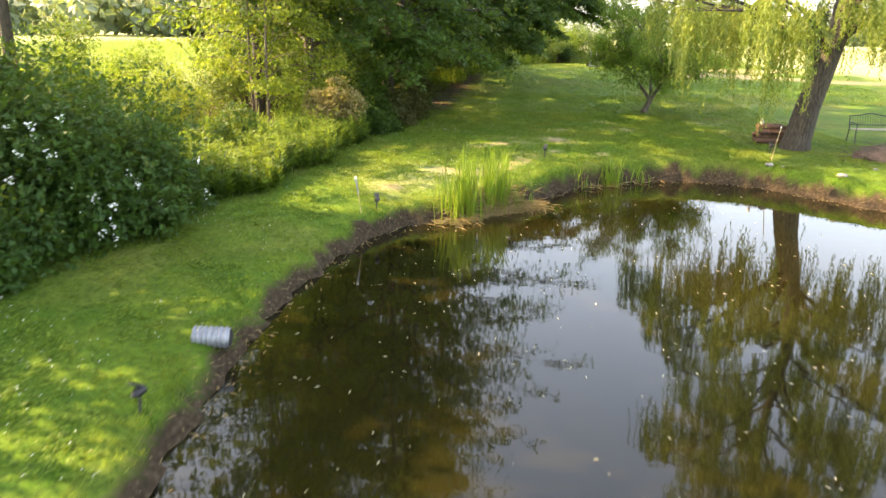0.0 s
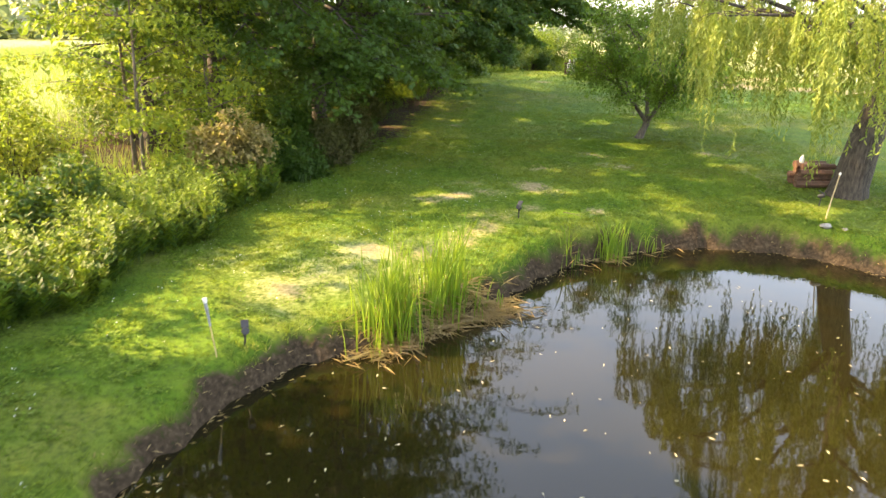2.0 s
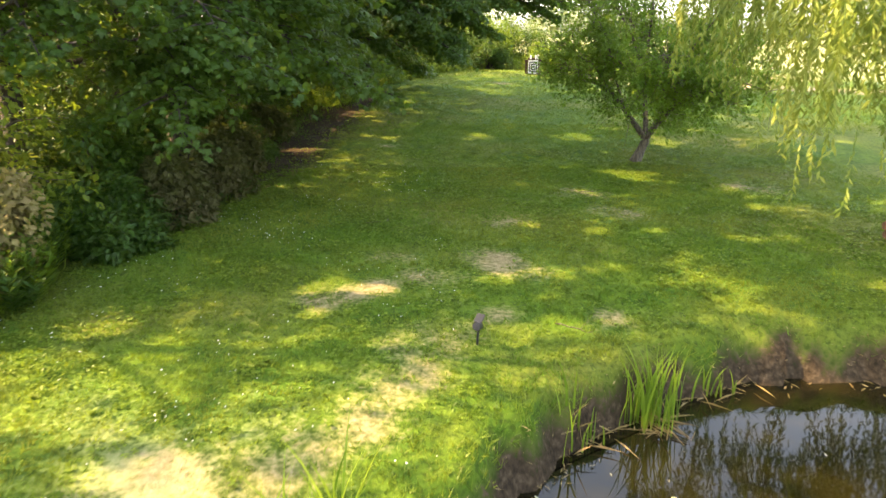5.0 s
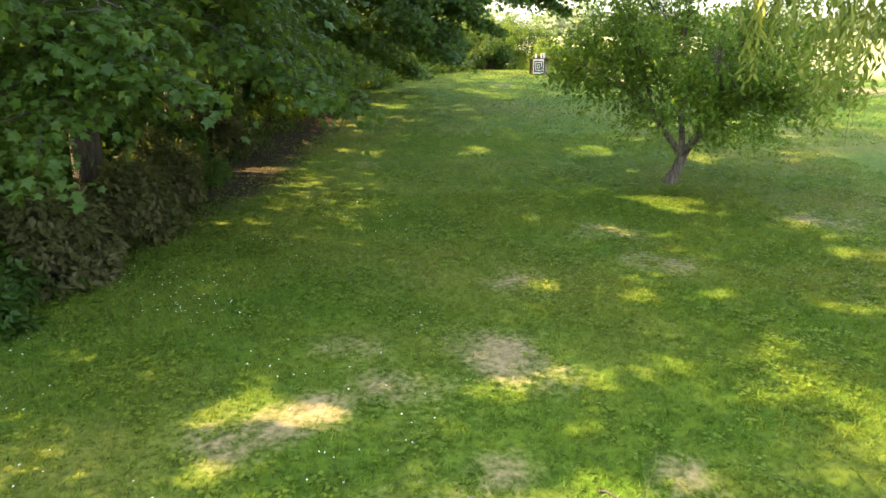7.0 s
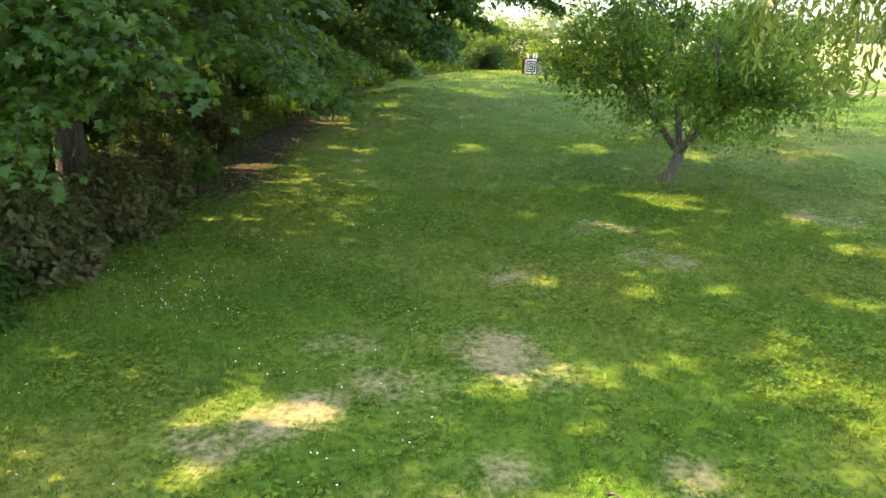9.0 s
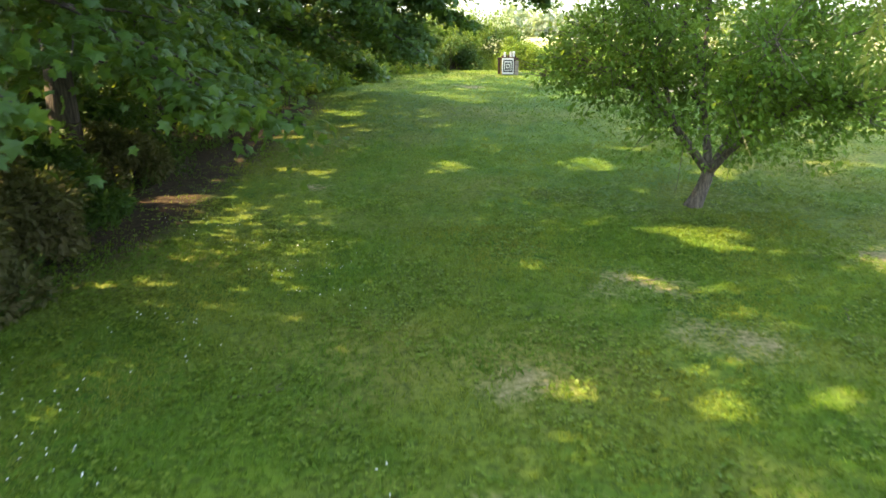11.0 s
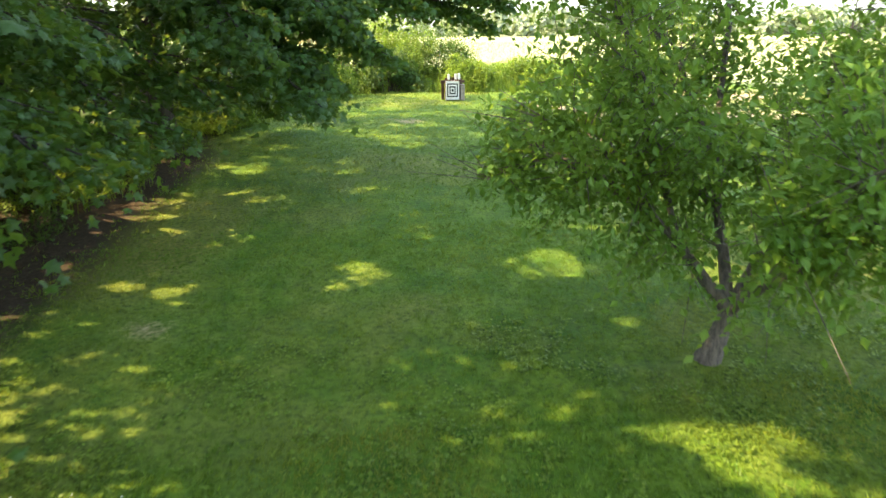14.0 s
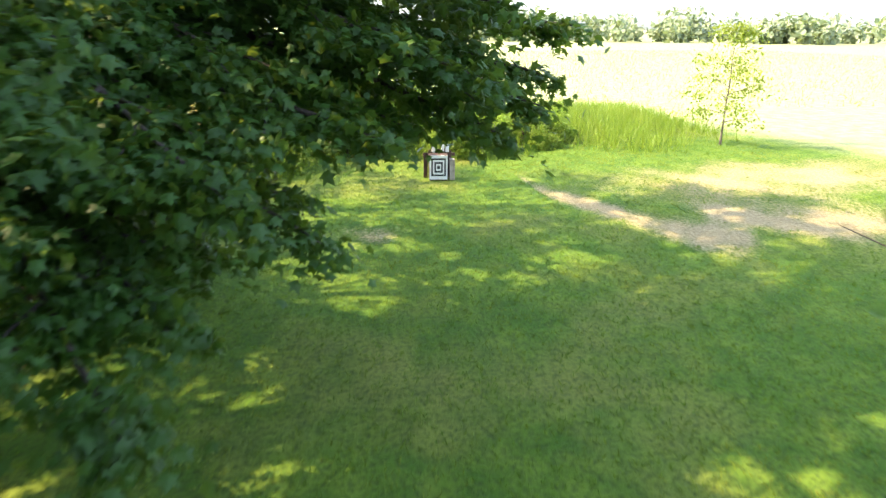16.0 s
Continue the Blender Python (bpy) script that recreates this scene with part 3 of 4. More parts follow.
for xy, h, r, seed in (((-5.6, 22.6), 6.0, 1.9, 31), ((-4.4, 24.2), 5.5, 1.6, 33), ((-6.6, 24.6), 7.5, 2.2, 36)):
    tree("sapling", "young sunlit sapling with yellow-green leaves in tall weeds", xy, h, r, 0.2, LEAF_YOUNG, BARK_PALE, seed, 20, 8, 0.15, trunk_r=0.055, spread=0.2, group="saplings at the meadow edge")
tree("sapling", "slender pale sapling alone at the field edge", (22.5, 55), 4.6, 1.3, 0.2, LEAF_YOUNG, BARK_PALE, 35, 16, 6, 0.14, trunk_r=0.04, spread=0.25)


def apple_tree():
    """Short forked trunk, spreading limbs and upright shoots."""
    rng = np.random.default_rng(41)
    base = np.array([8.72, 30.5, float(ground_z(8.72, 30.5)) - 0.05])
    ob = thing("apple_tree", base, "small spreading apple tree with a forked leaning trunk", "tree")
    fork = base + np.array([0.26, 0.05, 0.6])
    wood = [tube_arrays([base, base + (0.09, 0, 0.2), base + (0.18, 0.03, 0.4), fork], [0.17, 0.125, 0.108, 0.12], 10, 0.06, rng)]
    cs, os, mains = [], [], []
    for az, el, ln, r in ((2.85, 0.66, 2.9, 0.07), (0.2, 0.78, 3.0, 0.075), (1.4, 0.95, 2.8, 0.07), (-1.2, 0.62, 2.7, 0.055), (-0.35, 0.6, 3.0, 0.05), (3.6, 0.55, 2.8, 0.065),
                          (2.1, 0.55, 2.7, 0.06), (0.8, 0.55, 2.9, 0.05), (-2.2, 0.45, 2.8, 0.06), (1.0, 1.35, 4.2, 0.06), (3.0, 1.15, 3.8, 0.05), (-0.8, 1.15, 3.9, 0.05), (2.2, 1.0, 3.7, 0.05), (-2.6, 1.0, 3.4, 0.045), (1.8, 0.8, 3.5, 0.045), (0.3, 1.05, 3.8, 0.05),
                          (3.1, 0.3, 2.1, 0.05), (0.1, 0.3, 2.8, 0.05), (-1.5, 0.25, 2.3, 0.05), (-2.3, 0.28, 2.0, 0.05), (-0.6, 0.28, 2.8, 0.05)):
        d = np.array([math.cos(az) * math.cos(el), math.sin(az) * math.cos(el), math.sin(el)])
        t = np.linspace(0, 1, 7)[:, None]
        st = fork
        if len(mains) >= 4:
            st = along_path(min(mains, key=lambda q: -float(np.dot(unit(q[-1] - q[0]), d))), rng.uniform(0.22, 0.5))
            ln *= 0.86
        pts = st + d * ln * t + np.array([0, 0, 1]) * 0.34 * np.sin(t * 3.0) + np.cumsum(rng.standard_normal((7, 3)), 0) * 0.09 * t
        mains.append(pts)
        mains = mains[:4]
        wood.append(tube_arrays(pts, r * np.linspace(1.15 if st is fork else 0.7, 0.12, 7), 7))
        for k in range(9):
            u = 0.2 + 0.8 * k / 8
            p = along_path(pts, u)
            for side in range(4):
                w = unit(d * 0.5 + rng.standard_normal(3) * 0.7 + np.array([0, 0, 0.25 if side else -0.15]))
                sl = rng.uniform(0.5, 1.15)
                sp = p + w * sl * np.linspace(0, 1, 3)[:, None]
                wood.append(tube_arrays(sp, r * 0.14 * np.array([1, 0.7, 0.3]), 3))
                for g in (0.4, 0.7, 1.0):
                    cs.append(along_path(sp, g))
                    os.append(w)
    v, f = joined(wood)
    grown("trunk", v, f, BARK_PALE, ob, smooth=True)
    cs, os = np.array(cs), np.array(os)
    keep = cs[:, 2] > base[2] + 1.0 - 0.13 * np.linalg.norm(cs[:, :2] - base[:2], axis=1)
    keep &= in_clumps(cs, 0.2, -0.75) & (np.linalg.norm(cs[:, :2] - base[:2] - np.array([0.35, 0]), axis=1) < 2.9)
    cs, os = cs[keep], os[keep]
    v, f = foliage(rng, cs, os, 20, 0.14, 0.75, 0.11, SIMPLE, 0.1)
    grown("crown", v, f, LEAF_APPLE, ob)


apple_tree()


def willow_tree():
    """A stout trunk, low limbs that carry bunched trailing strands, and a tall open crown above them."""
    rng = np.random.default_rng(42)
    x0, y0 = 11.45, 22.35
    base = np.array([x0, y0, float(ground_z(x0, y0)) - 0.1])
    ob = thing("willow_tree", base, "weeping willow with long trailing yellow-green strands over the lawn", "tree")
    trunk = base + np.array([(0, 0, 0), (0.04, 0, 0.4), (0.2, 0, 1.4), (0.5, 0, 2.7), (0.9, 0.1, 4.0), (1.1, 0.3, 6.0), (0.8, 0.4, 8.8), (0.6, 0.5, 12.2)])
    wood = [tube_arrays(trunk, [0.5, 0.42, 0.37, 0.34, 0.27, 0.2, 0.13, 0.05], 12, 0.05, rng)]
    limbs = []
    for az, ln, up, tip in ((3.05, 4.3, 2.9, 4.3), (3.5, 4.5, 2.7, 4.0), (3.9, 4.2, 3.0, 4.4), (2.6, 4.4, 3.1, 4.6), (2.0, 4.0, 3.2, 4.6),
                            (4.7, 2.6, 3.6, 5.0), (5.8, 3.4, 3.4, 5.0), (0.3, 4.2, 3.2, 4.7), (1.2, 3.8, 3.2, 4.6)):
        limbs.append((az, ln, up, tip, 0.11, True))
    for i in range(22):
        f = i / 21
        ln = np.interp(f, [0, 0.4, 0.75, 1], [4.2, 4.9, 4.0, 1.6]) * rng.uniform(0.75, 1.05)
        up = 4.2 + 7.4 * f
        limbs.append((i * 2.4 + 0.5, ln, up, up + ln * np.interp(f, [0, 1], [0.35, 0.75]), 0.1 - 0.05 * f, False))
    pos, al = [], []
    for az, ln, up, tip, r, low in limbs:
        st = np.array([np.interp(up, trunk[:, 2] - base[2], trunk[:, k]) for k in range(3)])
        d = np.array([math.cos(az), math.sin(az), 0.0])
        reach = ln + (0.9 * max(0.0, -d[0]) if low else 0.0)
        t = np.linspace(0, 1, 8)[:, None]
        arch = np.sin(t * np.pi * 0.62) / math.sin(np.pi * 0.62)
        pts = st + d * reach * t + np.array([0, 0, 1]) * ((tip - up) * arch) + np.cumsum(rng.standard_normal((8, 3)), 0) * 0.09 * t
        wood.append(tube_arrays(pts, r * np.linspace(1, 0.15, 8), 6))
        for k in range(11):
            p = along_path(pts, 0.3 + 0.7 * k / 10)
            for j in range(2):
                a = az + rng.uniform(-1.5, 1.5)
                w = np.array([math.cos(a), math.sin(a), 0.0])
                sl = rng.uniform(0.35, 1.1)
                q = np.linspace(0, 1, 4)[:, None]
                twig = p + w * sl * q + np.array([0, 0, 1.0]) * sl * (0.5 * q - 0.65 * q * q)
                wood.append(tube_arrays(twig, [0.014, 0.011, 0.008, 0.004], 3))
                bunch = rng.uniform(0.7, 2.1) if low else rng.uniform(0.8, 2.6)
                floor = base[2] + (rng.uniform(1.5, 2.7) + 1.2 * (az > 4.2) if low else rng.uniform(4.5, 6.0))
                if rng.uniform() < (0.22 if low and 2.9 < az < 4.2 else 0.08):
                    floor, bunch = base[2] + rng.uniform(0.7, 1.6), bunch * 1.5
                for _ in range(7):
                    o = along_path(twig, rng.uniform(0.25, 1.0)) + rng.standard_normal(3) * 0.05
                    drop = min(bunch * rng.uniform(0.55, 1.1), max(0.45, o[2] - floor))
                    n = int(drop / 0.05) + 3
                    u = np.linspace(0, 1, n)[:, None]
                    out = unit(w + rng.standard_normal(3) * 0.5) * np.array([1, 1, 0]) * rng.uniform(0.08, 0.3)
                    pos.append(o + out * np.sqrt(u) + np.array([0, 0, -1.0]) * drop * u ** 1.2 + 0.05 * u * np.sin(u * 5 + rng.uniform(0, 6)) * rng.standard_normal(3))
                    q2 = rng.standard_normal((n, 3)) * 0.6
                    q2[:, 2] = -1.0
                    al.append(q2)
    v, f = joined(wood)
    grown("trunk", v, f, BARK, ob, smooth=True)
    pos, al = np.concatenate(pos), np.concatenate(al)
    v, f = leaf_arrays(pos, al, rng.standard_normal(pos.shape), rng.uniform(0.1, 0.16, len(pos)), NARROW, 1.35)
    grown("crown", v, f, LEAF_WILLOW, ob)


willow_tree()


# ---- shrubs, weeds, reeds ----
def shrub(name, label, at, size, leaf, seed, leaves=9000, leaf_size=0.09, category="shrub", flowers=0, lumps=26, group=""):
    """Overlapping leafy lumps on arching stems, ragged at the outline."""
    rng = np.random.default_rng(seed)
    base = np.array([at[0], at[1], float(ground_z(*at)) - 0.04])
    ob = thing(name, base, label, category, group)
    size = np.array(size)
    a, e = rng.uniform(0, 2 * np.pi, lumps), np.arcsin(rng.uniform(-0.05, 1, lumps))
    c = np.stack([np.cos(a) * np.cos(e), np.sin(a) * np.cos(e), np.sin(e)], 1) * rng.uniform(0.5, 0.95, (lumps, 1)) * size
    wood = []
    for p in c:
        t = np.linspace(0, 1, 5)[:, None]
        wood.append(tube_arrays(base + p * np.array([1, 1, 0]) * 0.25 * (1 - t) + p * t * np.array([1, 1, 1]) + np.array([0, 0, 0.3]) * np.sin(t * 3), np.linspace(0.022, 0.006, 5), 4))
    v, f = joined(wood)
    tagged(grown("stem_cluster", v, f, BARK, ob), kind="stuff")
    pick = rng.integers(0, lumps, leaves)
    d = unit(rng.standard_normal((leaves, 3)))
    rr = rng.uniform(0.25, 1.0, (leaves, 1)) ** 0.45 * 0.33 * size.mean() * rng.uniform(0.7, 1.15, (lumps, 1))[pick]
    pos = base + c[pick] + d * rr
    keep = pos[:, 2] > base[2] + 0.05
    pos, d = pos[keep], d[keep]
    al = d * 0.6 + rng.standard_normal(d.shape) * 0.5 - np.array([0, 0, 0.3])
    v, f = leaf_arrays(pos, al, d * 0.4 + np.array([0, 0, 0.8]) + rng.standard_normal(d.shape) * 0.35, leaf_size * rng.uniform(0.7, 1.3, len(pos)), SIMPLE)
    grown("crown", v, f, leaf, ob)
    if flowers:
        low = np.flatnonzero((d @ np.array([0.5, -0.7, 0.35]) > 0.45) & (pos[:, 2] < base[2] + 0.62 * size[2]))
        pk = rng.choice(low, flowers)
        heads = pos[pk] + d[pk] * 0.1
        p = np.repeat(heads, 9, 0) + rng.standard_normal((flowers * 9, 3)) * 0.045
        v, f = leaf_arrays(p, rng.standard_normal(p.shape), np.array([0.3, -0.6, 0.7]) + rng.standard_normal(p.shape) * 0.4, rng.uniform(0.045, 0.07, len(p)), SIMPLE, 1.4)
        tagged(grown("blossom", v, f, PETAL, ob), "small white rose blossoms")
    return ob


shrub("rose_bush", "large dark green wild rose bush with white blossoms", (-8.3, 13.0), (3.2, 3.4, 3.5), LEAF_ROSE, 51, 46000, 0.13, flowers=48, lumps=60)
shrub("rose_bush", "dark wild rose bush spilling onto the grass edge", (-8.0, 9.4), (2.0, 2.0, 2.3), LEAF_ROSE, 52, 18000, 0.12, flowers=50)
shrub("rose_bush", "wild rose bush with scattered white blossoms at grass edge", (-6.2, 12.6), (1.5, 2.0, 1.9), LEAF_ROSE, 53, 16000, 0.11, flowers=36)
for at, size, leaf, seed in (((-9.6, 23.8), (1.6, 1.6, 2.6), LEAF_YOUNG, 201), ((-11.8, 27.0), (2.0, 1.8, 3.2), LEAF_WEED, 202), ((-8.6, 20.6), (1.2, 1.2, 1.5), LEAF_YOUNG, 203), ((-13.5, 24.5), (2.0, 2.0, 2.4), LEAF_WEED, 204),
                             ((-16.5, 31.0), (2.6, 2.4, 3.4), LEAF_MAPLE, 205), ((-12.6, 20.6), (1.5, 1.5, 1.8), LEAF_WEED, 206), ((-1.9, 25.6), (0.8, 1.0, 1.3), BRUSH, 207), ((-1.5, 27.4), (0.8, 1.0, 1.2), BRUSH, 208), ((-1.4, 29.3), (0.7, 1.0, 1.4), BRUSH, 209), ((-1.7, 31.4), (0.9, 1.1, 1.4), LEAF_OAK, 210), ((-1.3, 33.4), (0.8, 1.1, 1.2), BRUSH, 211),
                             ((-2.3, 24.0), (0.8, 0.9, 1.2), LEAF_ROSE, 212), ((7.0, 57.4), (2.0, 1.5, 3.4), LEAF_MAPLE, 213), ((9.6, 57.6), (2.0, 1.5, 2.9), LEAF_WEED, 214), ((11.4, 58.8), (2.0, 1.5, 3.2), LEAF_MAPLE, 215), ((5.0, 56.4), (1.8, 1.6, 3.4), DRY, 216), ((9.0, 60.0), (2.4, 1.8, 4.2), LEAF_WEED, 217),
                             ((-5.6, 18.6), (1.5, 1.6, 1.3), LEAF_ROSE, 54), ((-7.4, 17.0), (1.4, 1.4, 1.1), LEAF_WEED, 55),
                             ((-3.45, 22.3), (0.9, 0.9, 2.2), DRY, 57), ((-2.6, 25.0), (1.0, 1.2, 2.0), LEAF_MAPLE, 59),
                             ((-2.6, 30.6), (1.3, 1.6, 2.0), LEAF_OAK, 60), ((-3.4, 26.8), (1.5, 1.5, 2.4), LEAF_OAK, 61), ((-2.0, 35.4), (1.3, 1.8, 1.9), LEAF_OAK, 62),
                             ((-0.6, 40.4), (1.6, 1.6, 2.0), LEAF_OAK, 63), ((1.6, 46.4), (1.5, 1.5, 1.4), LEAF_WEED, 64), ((3.4, 49.4), (1.6, 1.5, 1.3), LEAF_WEED, 65),
                             ((-5.0, 30.5), (2.0, 2.2, 2.8), LEAF_OAK, 66), ((-4.6, 35.5), (2.0, 2.2, 2.8), LEAF_OAK, 67), ((5.4, 53.6), (1.6, 1.4, 2.0), LEAF_WEED, 68),
                             ((2.6, 54.0), (2.2, 2.0, 3.0), DRY, 69), ((15.5, 56.5), (1.8, 1.4, 1.2), LEAF_WEED, 70), 
                             ((-3.2, 40.5), (2.0, 2.2, 2.8), LEAF_OAK, 73), ((-8.0, 29.5), (2.2, 2.2, 3.2), LEAF_MAPLE, 74),
                             ((-8.5, 35.5), (2.2, 2.6, 3.4), LEAF_OAK, 75), ((-6.5, 42), (2.4, 2.6, 3.2), LEAF_OAK, 76), ((-1.6, 46.5), (2.2, 2.2, 2.6), LEAF_OAK, 77),
                             ((0.2, 52.5), (2.4, 2.0, 3.0), LEAF_WEED, 78), ((-2.6, 53.5), (3.0, 2.4, 4.6), LEAF_OAK, 87), ((2.2, 57.5), (3.0, 2.4, 4.4), LEAF_MAPLE, 88), ((-6.5, 51), (3.0, 3.0, 4.6), LEAF_OAK, 89), ((8.6, 55.4), (2.0, 1.4, 1.7), LEAF_ROSE, 79), ((12.4, 55.2), (1.8, 1.4, 1.5), LEAF_WEED, 80)):
    words = {"dry_leaf": "dry tan and green brushy shrub", "sunny_leaf": "sunlit yellow-green shrub", "weed_leaf": "bright green bushy undergrowth", "brush_leaf": "low brown twiggy brush"}.get(leaf.name, "dark green shady undergrowth shrub")
    shrub("shrub", words + " along the wood edge", at, size, leaf, seed, 6000 if leaf is LEAF_YOUNG else 9000, 0.12, group="shrubs at the wood edge")


def weed_stuff(name, label, spots, height, leaf, seed, leaves=14, leaf_size=0.1, category="weeds"):
    rng = np.random.default_rng(seed)
    x, y = spots
    n = len(x)
    z = ground_z(x, y)
    hh = height * rng.uniform(0.45, 1.35, n) * (0.9 + 0.35 * waves(x, y, 1.3))
    lean = rng.standard_normal((n, 2)) * 0.12
    t = rng.uniform(0.15, 1.0, (n, leaves))
    a = rng.uniform(0, 2 * np.pi, (n, leaves))
    pos = np.stack([x[:, None] + lean[:, :1] * t, y[:, None] + lean[:, 1:] * t, z[:, None] + hh[:, None] * t], -1).reshape(-1, 3)
    al = np.stack([np.cos(a), np.sin(a), np.full_like(a, 0.75)], -1).reshape(-1, 3)
    nor = np.stack([-np.cos(a) * 0.4, -np.sin(a) * 0.4, np.ones_like(a)], -1).reshape(-1, 3) + rng.standard_normal(pos.shape) * 0.25
    size = (leaf_size * (1.25 - 0.7 * t) * rng.uniform(0.7, 1.3, t.shape)).ravel()
    v1, f1 = leaf_arrays(pos, al, nor, size, NARROW, 1.5)
    st = np.stack([x, y, z], 1)
    up = np.stack([lean[:, 0], lean[:, 1], hh], 1)
    v2, f2 = leaf_arrays(st, up, rng.standard_normal((n, 3)), np.linalg.norm(up, axis=1), BLADE, 0.016)
    v, f = joined([(v1, f1), (v2, f2)])
    return tagged(grown(name, v, f, leaf), label, category, kind="stuff")


def strip(n, y0, y1, a, b, seed):
    """Random places between a and b metres to the left of the lawn's wooded edge."""
    rng = np.random.default_rng(seed)
    y = rng.uniform(y0, y1, n)
    return np.interp(y, EDGE_Y, EDGE_X) + 0.25 * np.sin(y * 2.1) - rng.uniform(a, b, n), y


weed_stuff("tall_weeds", "tall leafy goldenrod weeds edging the mown lawn", strip(2200, 14.5, 24.0, 0.05, 2.8, 81), 0.85, LEAF_WEED, 82, 26, 0.17)
weed_stuff("bramble_weeds", "darker leafy brambles among the weeds at the lawn edge", strip(1300, 12.0, 23.5, 0.0, 2.4, 181), 0.7, LEAF_ROSE, 182, 26, 0.18)
weed_stuff("shade_weeds", "low shaded weeds under the wood edge", strip(900, 24, 38, 0.0, 1.6, 83), 0.4, LEAF_OAK, 84, 10, 0.1)
weed_stuff("edge_weeds", "bright weeds along the far lawn edge", strip(1500, 38, 54, -0.4, 1.6, 85), 0.8, LEAF_WEED, 86, 14, 0.14)


def blade_stuff(name, label, x, y, height, leaf, seed, width=0.012, lean=0.35, category="grass", per=1):
    rng = np.random.default_rng(seed)
    x, y = np.repeat(x, per), np.repeat(y, per)
    if per > 1:
        x, y = x + rng.normal(0, 0.03, len(x)), y + rng.normal(0, 0.03, len(y))
    pos = np.stack([x, y, ground_z(x, y) - 0.005], 1)
    al = rng.standard_normal((len(x), 3)) * lean
    al[:, 2] = 1.0
    h = height * rng.uniform(0.5, 1.3, len(x))
    v, f = leaf_arrays(pos, al, rng.standard_normal((len(x), 3)), h, BLADE, width / h * rng.uniform(0.7, 1.3, len(x)))
    return tagged(grown(name, v, f, leaf), label, category, kind="stuff")


def lawn_places(n, x0, x1, y0, y1, seed):
    rng = np.random.default_rng(seed)
    x, y = rng.uniform(x0, x1, n), rng.uniform(y0, y1, n)
    keep = (x > np.interp(y, EDGE_Y, EDGE_X) - 0.3) & (rng.uniform(0, 1, n) > 1.5 * np.clip(bare_mask(x, y), 0, 1) + 0.9 * dry_mask(x, y)
                                                                                + 0.85 * np.clip((np.interp(y, EDGE_Y, EDGE_X) + 1.3 - x) / 0.8, 0, 1) * np.clip((y - 27) / 4, 0, 1) * np.clip((46 - y) / 4, 0, 1))
    x, y = x[keep], y[keep]
    d = np.where((x > -6) & (x < 19) & (y < 25), shore_distance(x, y), 9.0)
    keep = d > 0.3 + 0.3 * rng.uniform(0, 1, len(x))
    return x[keep], y[keep]


blade_stuff("lawn_grass", "short mown lawn grass", *lawn_places(80000, -7, 14, 5, 36, 91), 0.055, GRASS, 92, 0.01, 0.6, per=6)
blade_stuff("lawn_grass", "coarser tufted lawn grass beside the pond", *lawn_places(34000, -3.5, 10, 17, 30, 190), 0.06, GRASS, 191, 0.02, 0.8, per=4)
blade_stuff("lawn_grass", "mown lawn grass at the far end", *lawn_places(26000, 0, 24, 34, 56, 93), 0.07, GRASS, 94, 0.02, 0.6, per=3)


rng = np.random.default_rng(98)
k = rng.integers(0, len(SHORELINE), 16000)
e = SHORELINE[k] + rng.normal(0, 0.3, (16000, 2))
d = shore_distance(e[:, 0], e[:, 1])
e = e[(d > 0.16) & (d < 0.6) & (waves(e[:, 0], e[:, 1], 2.0) > -0.35)]
blade_stuff("bank_grass", "longer unmown grass hanging over the pond bank", e[:, 0], e[:, 1], 0.13, GRASS, 99, 0.012, 0.9, per=2)


def clover_stuff():
    rng = np.random.default_rng(95)
    x, y = lawn_places(60000, -6, 13, 5, 32, 96)
    keep = waves(x, y, 1.1) + 0.4 * waves(y, x, 3.0) > 0.12
    x, y = x[keep], y[keep]
    x, y = np.repeat(x, 3) + rng.normal(0, 0.02, 3 * len(x)), np.repeat(y, 3) + rng.normal(0, 0.02, 3 * len(y))
    pos = np.stack([x, y, ground_z(x, y) + rng.uniform(0.015, 0.045, len(x))], 1)
    al = rng.standard_normal(pos.shape) * np.array([1, 1, 0.2])
    v, f = leaf_arrays(pos, al, np.array([0, 0, 1.0]) + rng.standard_normal(pos.shape) * 0.3, rng.uniform(0.03, 0.06, len(x)), SIMPLE, 1.5)
    tagged(grown("clover", v, f, LEAF_WEED), "clover leaves growing through the lawn", "clover", kind="stuff")
    x, y = lawn_places(7000, -6, 12, 5, 31, 97)
    keep = (waves(x, y, 0.8) > 0.1) & (x < 3)
    x, y = x[keep], y[keep]
    pos = np.repeat(np.stack([x, y, ground_z(x, y) + 0.055], 1), 5, 0)
    v, f = leaf_arrays(pos, rng.standard_normal(pos.shape) * np.array([1, 1, 0.5]), np.array([0, 0, 1.0]) + rng.standard_normal(pos.shape) * 0.6, np.full(len(pos), 0.012), SIMPLE, 1.6)
    tagged(grown("clover_blossom", v, f, PETAL), "tiny white clover blossoms dotted over the lawn", "flowers", kind="stuff")


clover_stuff()

rng = np.random.default_rng(101)
mx, my = rng.uniform(-40, -6, 60000), rng.uniform(12, 90, 60000)
ok = mx < np.interp(my, EDGE_Y, EDGE_X) - 2.5 - 0.1 * (my > 26) * 60
blade_stuff("meadow_grass", "tall sunlit meadow grass", mx[ok], my[ok], 0.75, MEADOW, 102, 0.03, 0.3)
fx, fy = rng.uniform(3, 24, 16000), rng.uniform(53.5, 66, 16000)
ok = fy > 53.5 + 0.12 * np.maximum(0, fx - 14) + 1.3 * np.sin(fx * 0.9) + rng.uniform(0, 4, 16000) ** 1.3
blade_stuff("tall_grass", "tall green grass behind the archery target", fx[ok], fy[ok], 0.65, LEAF_WEED, 103, 0.035, 0.4, per=2)
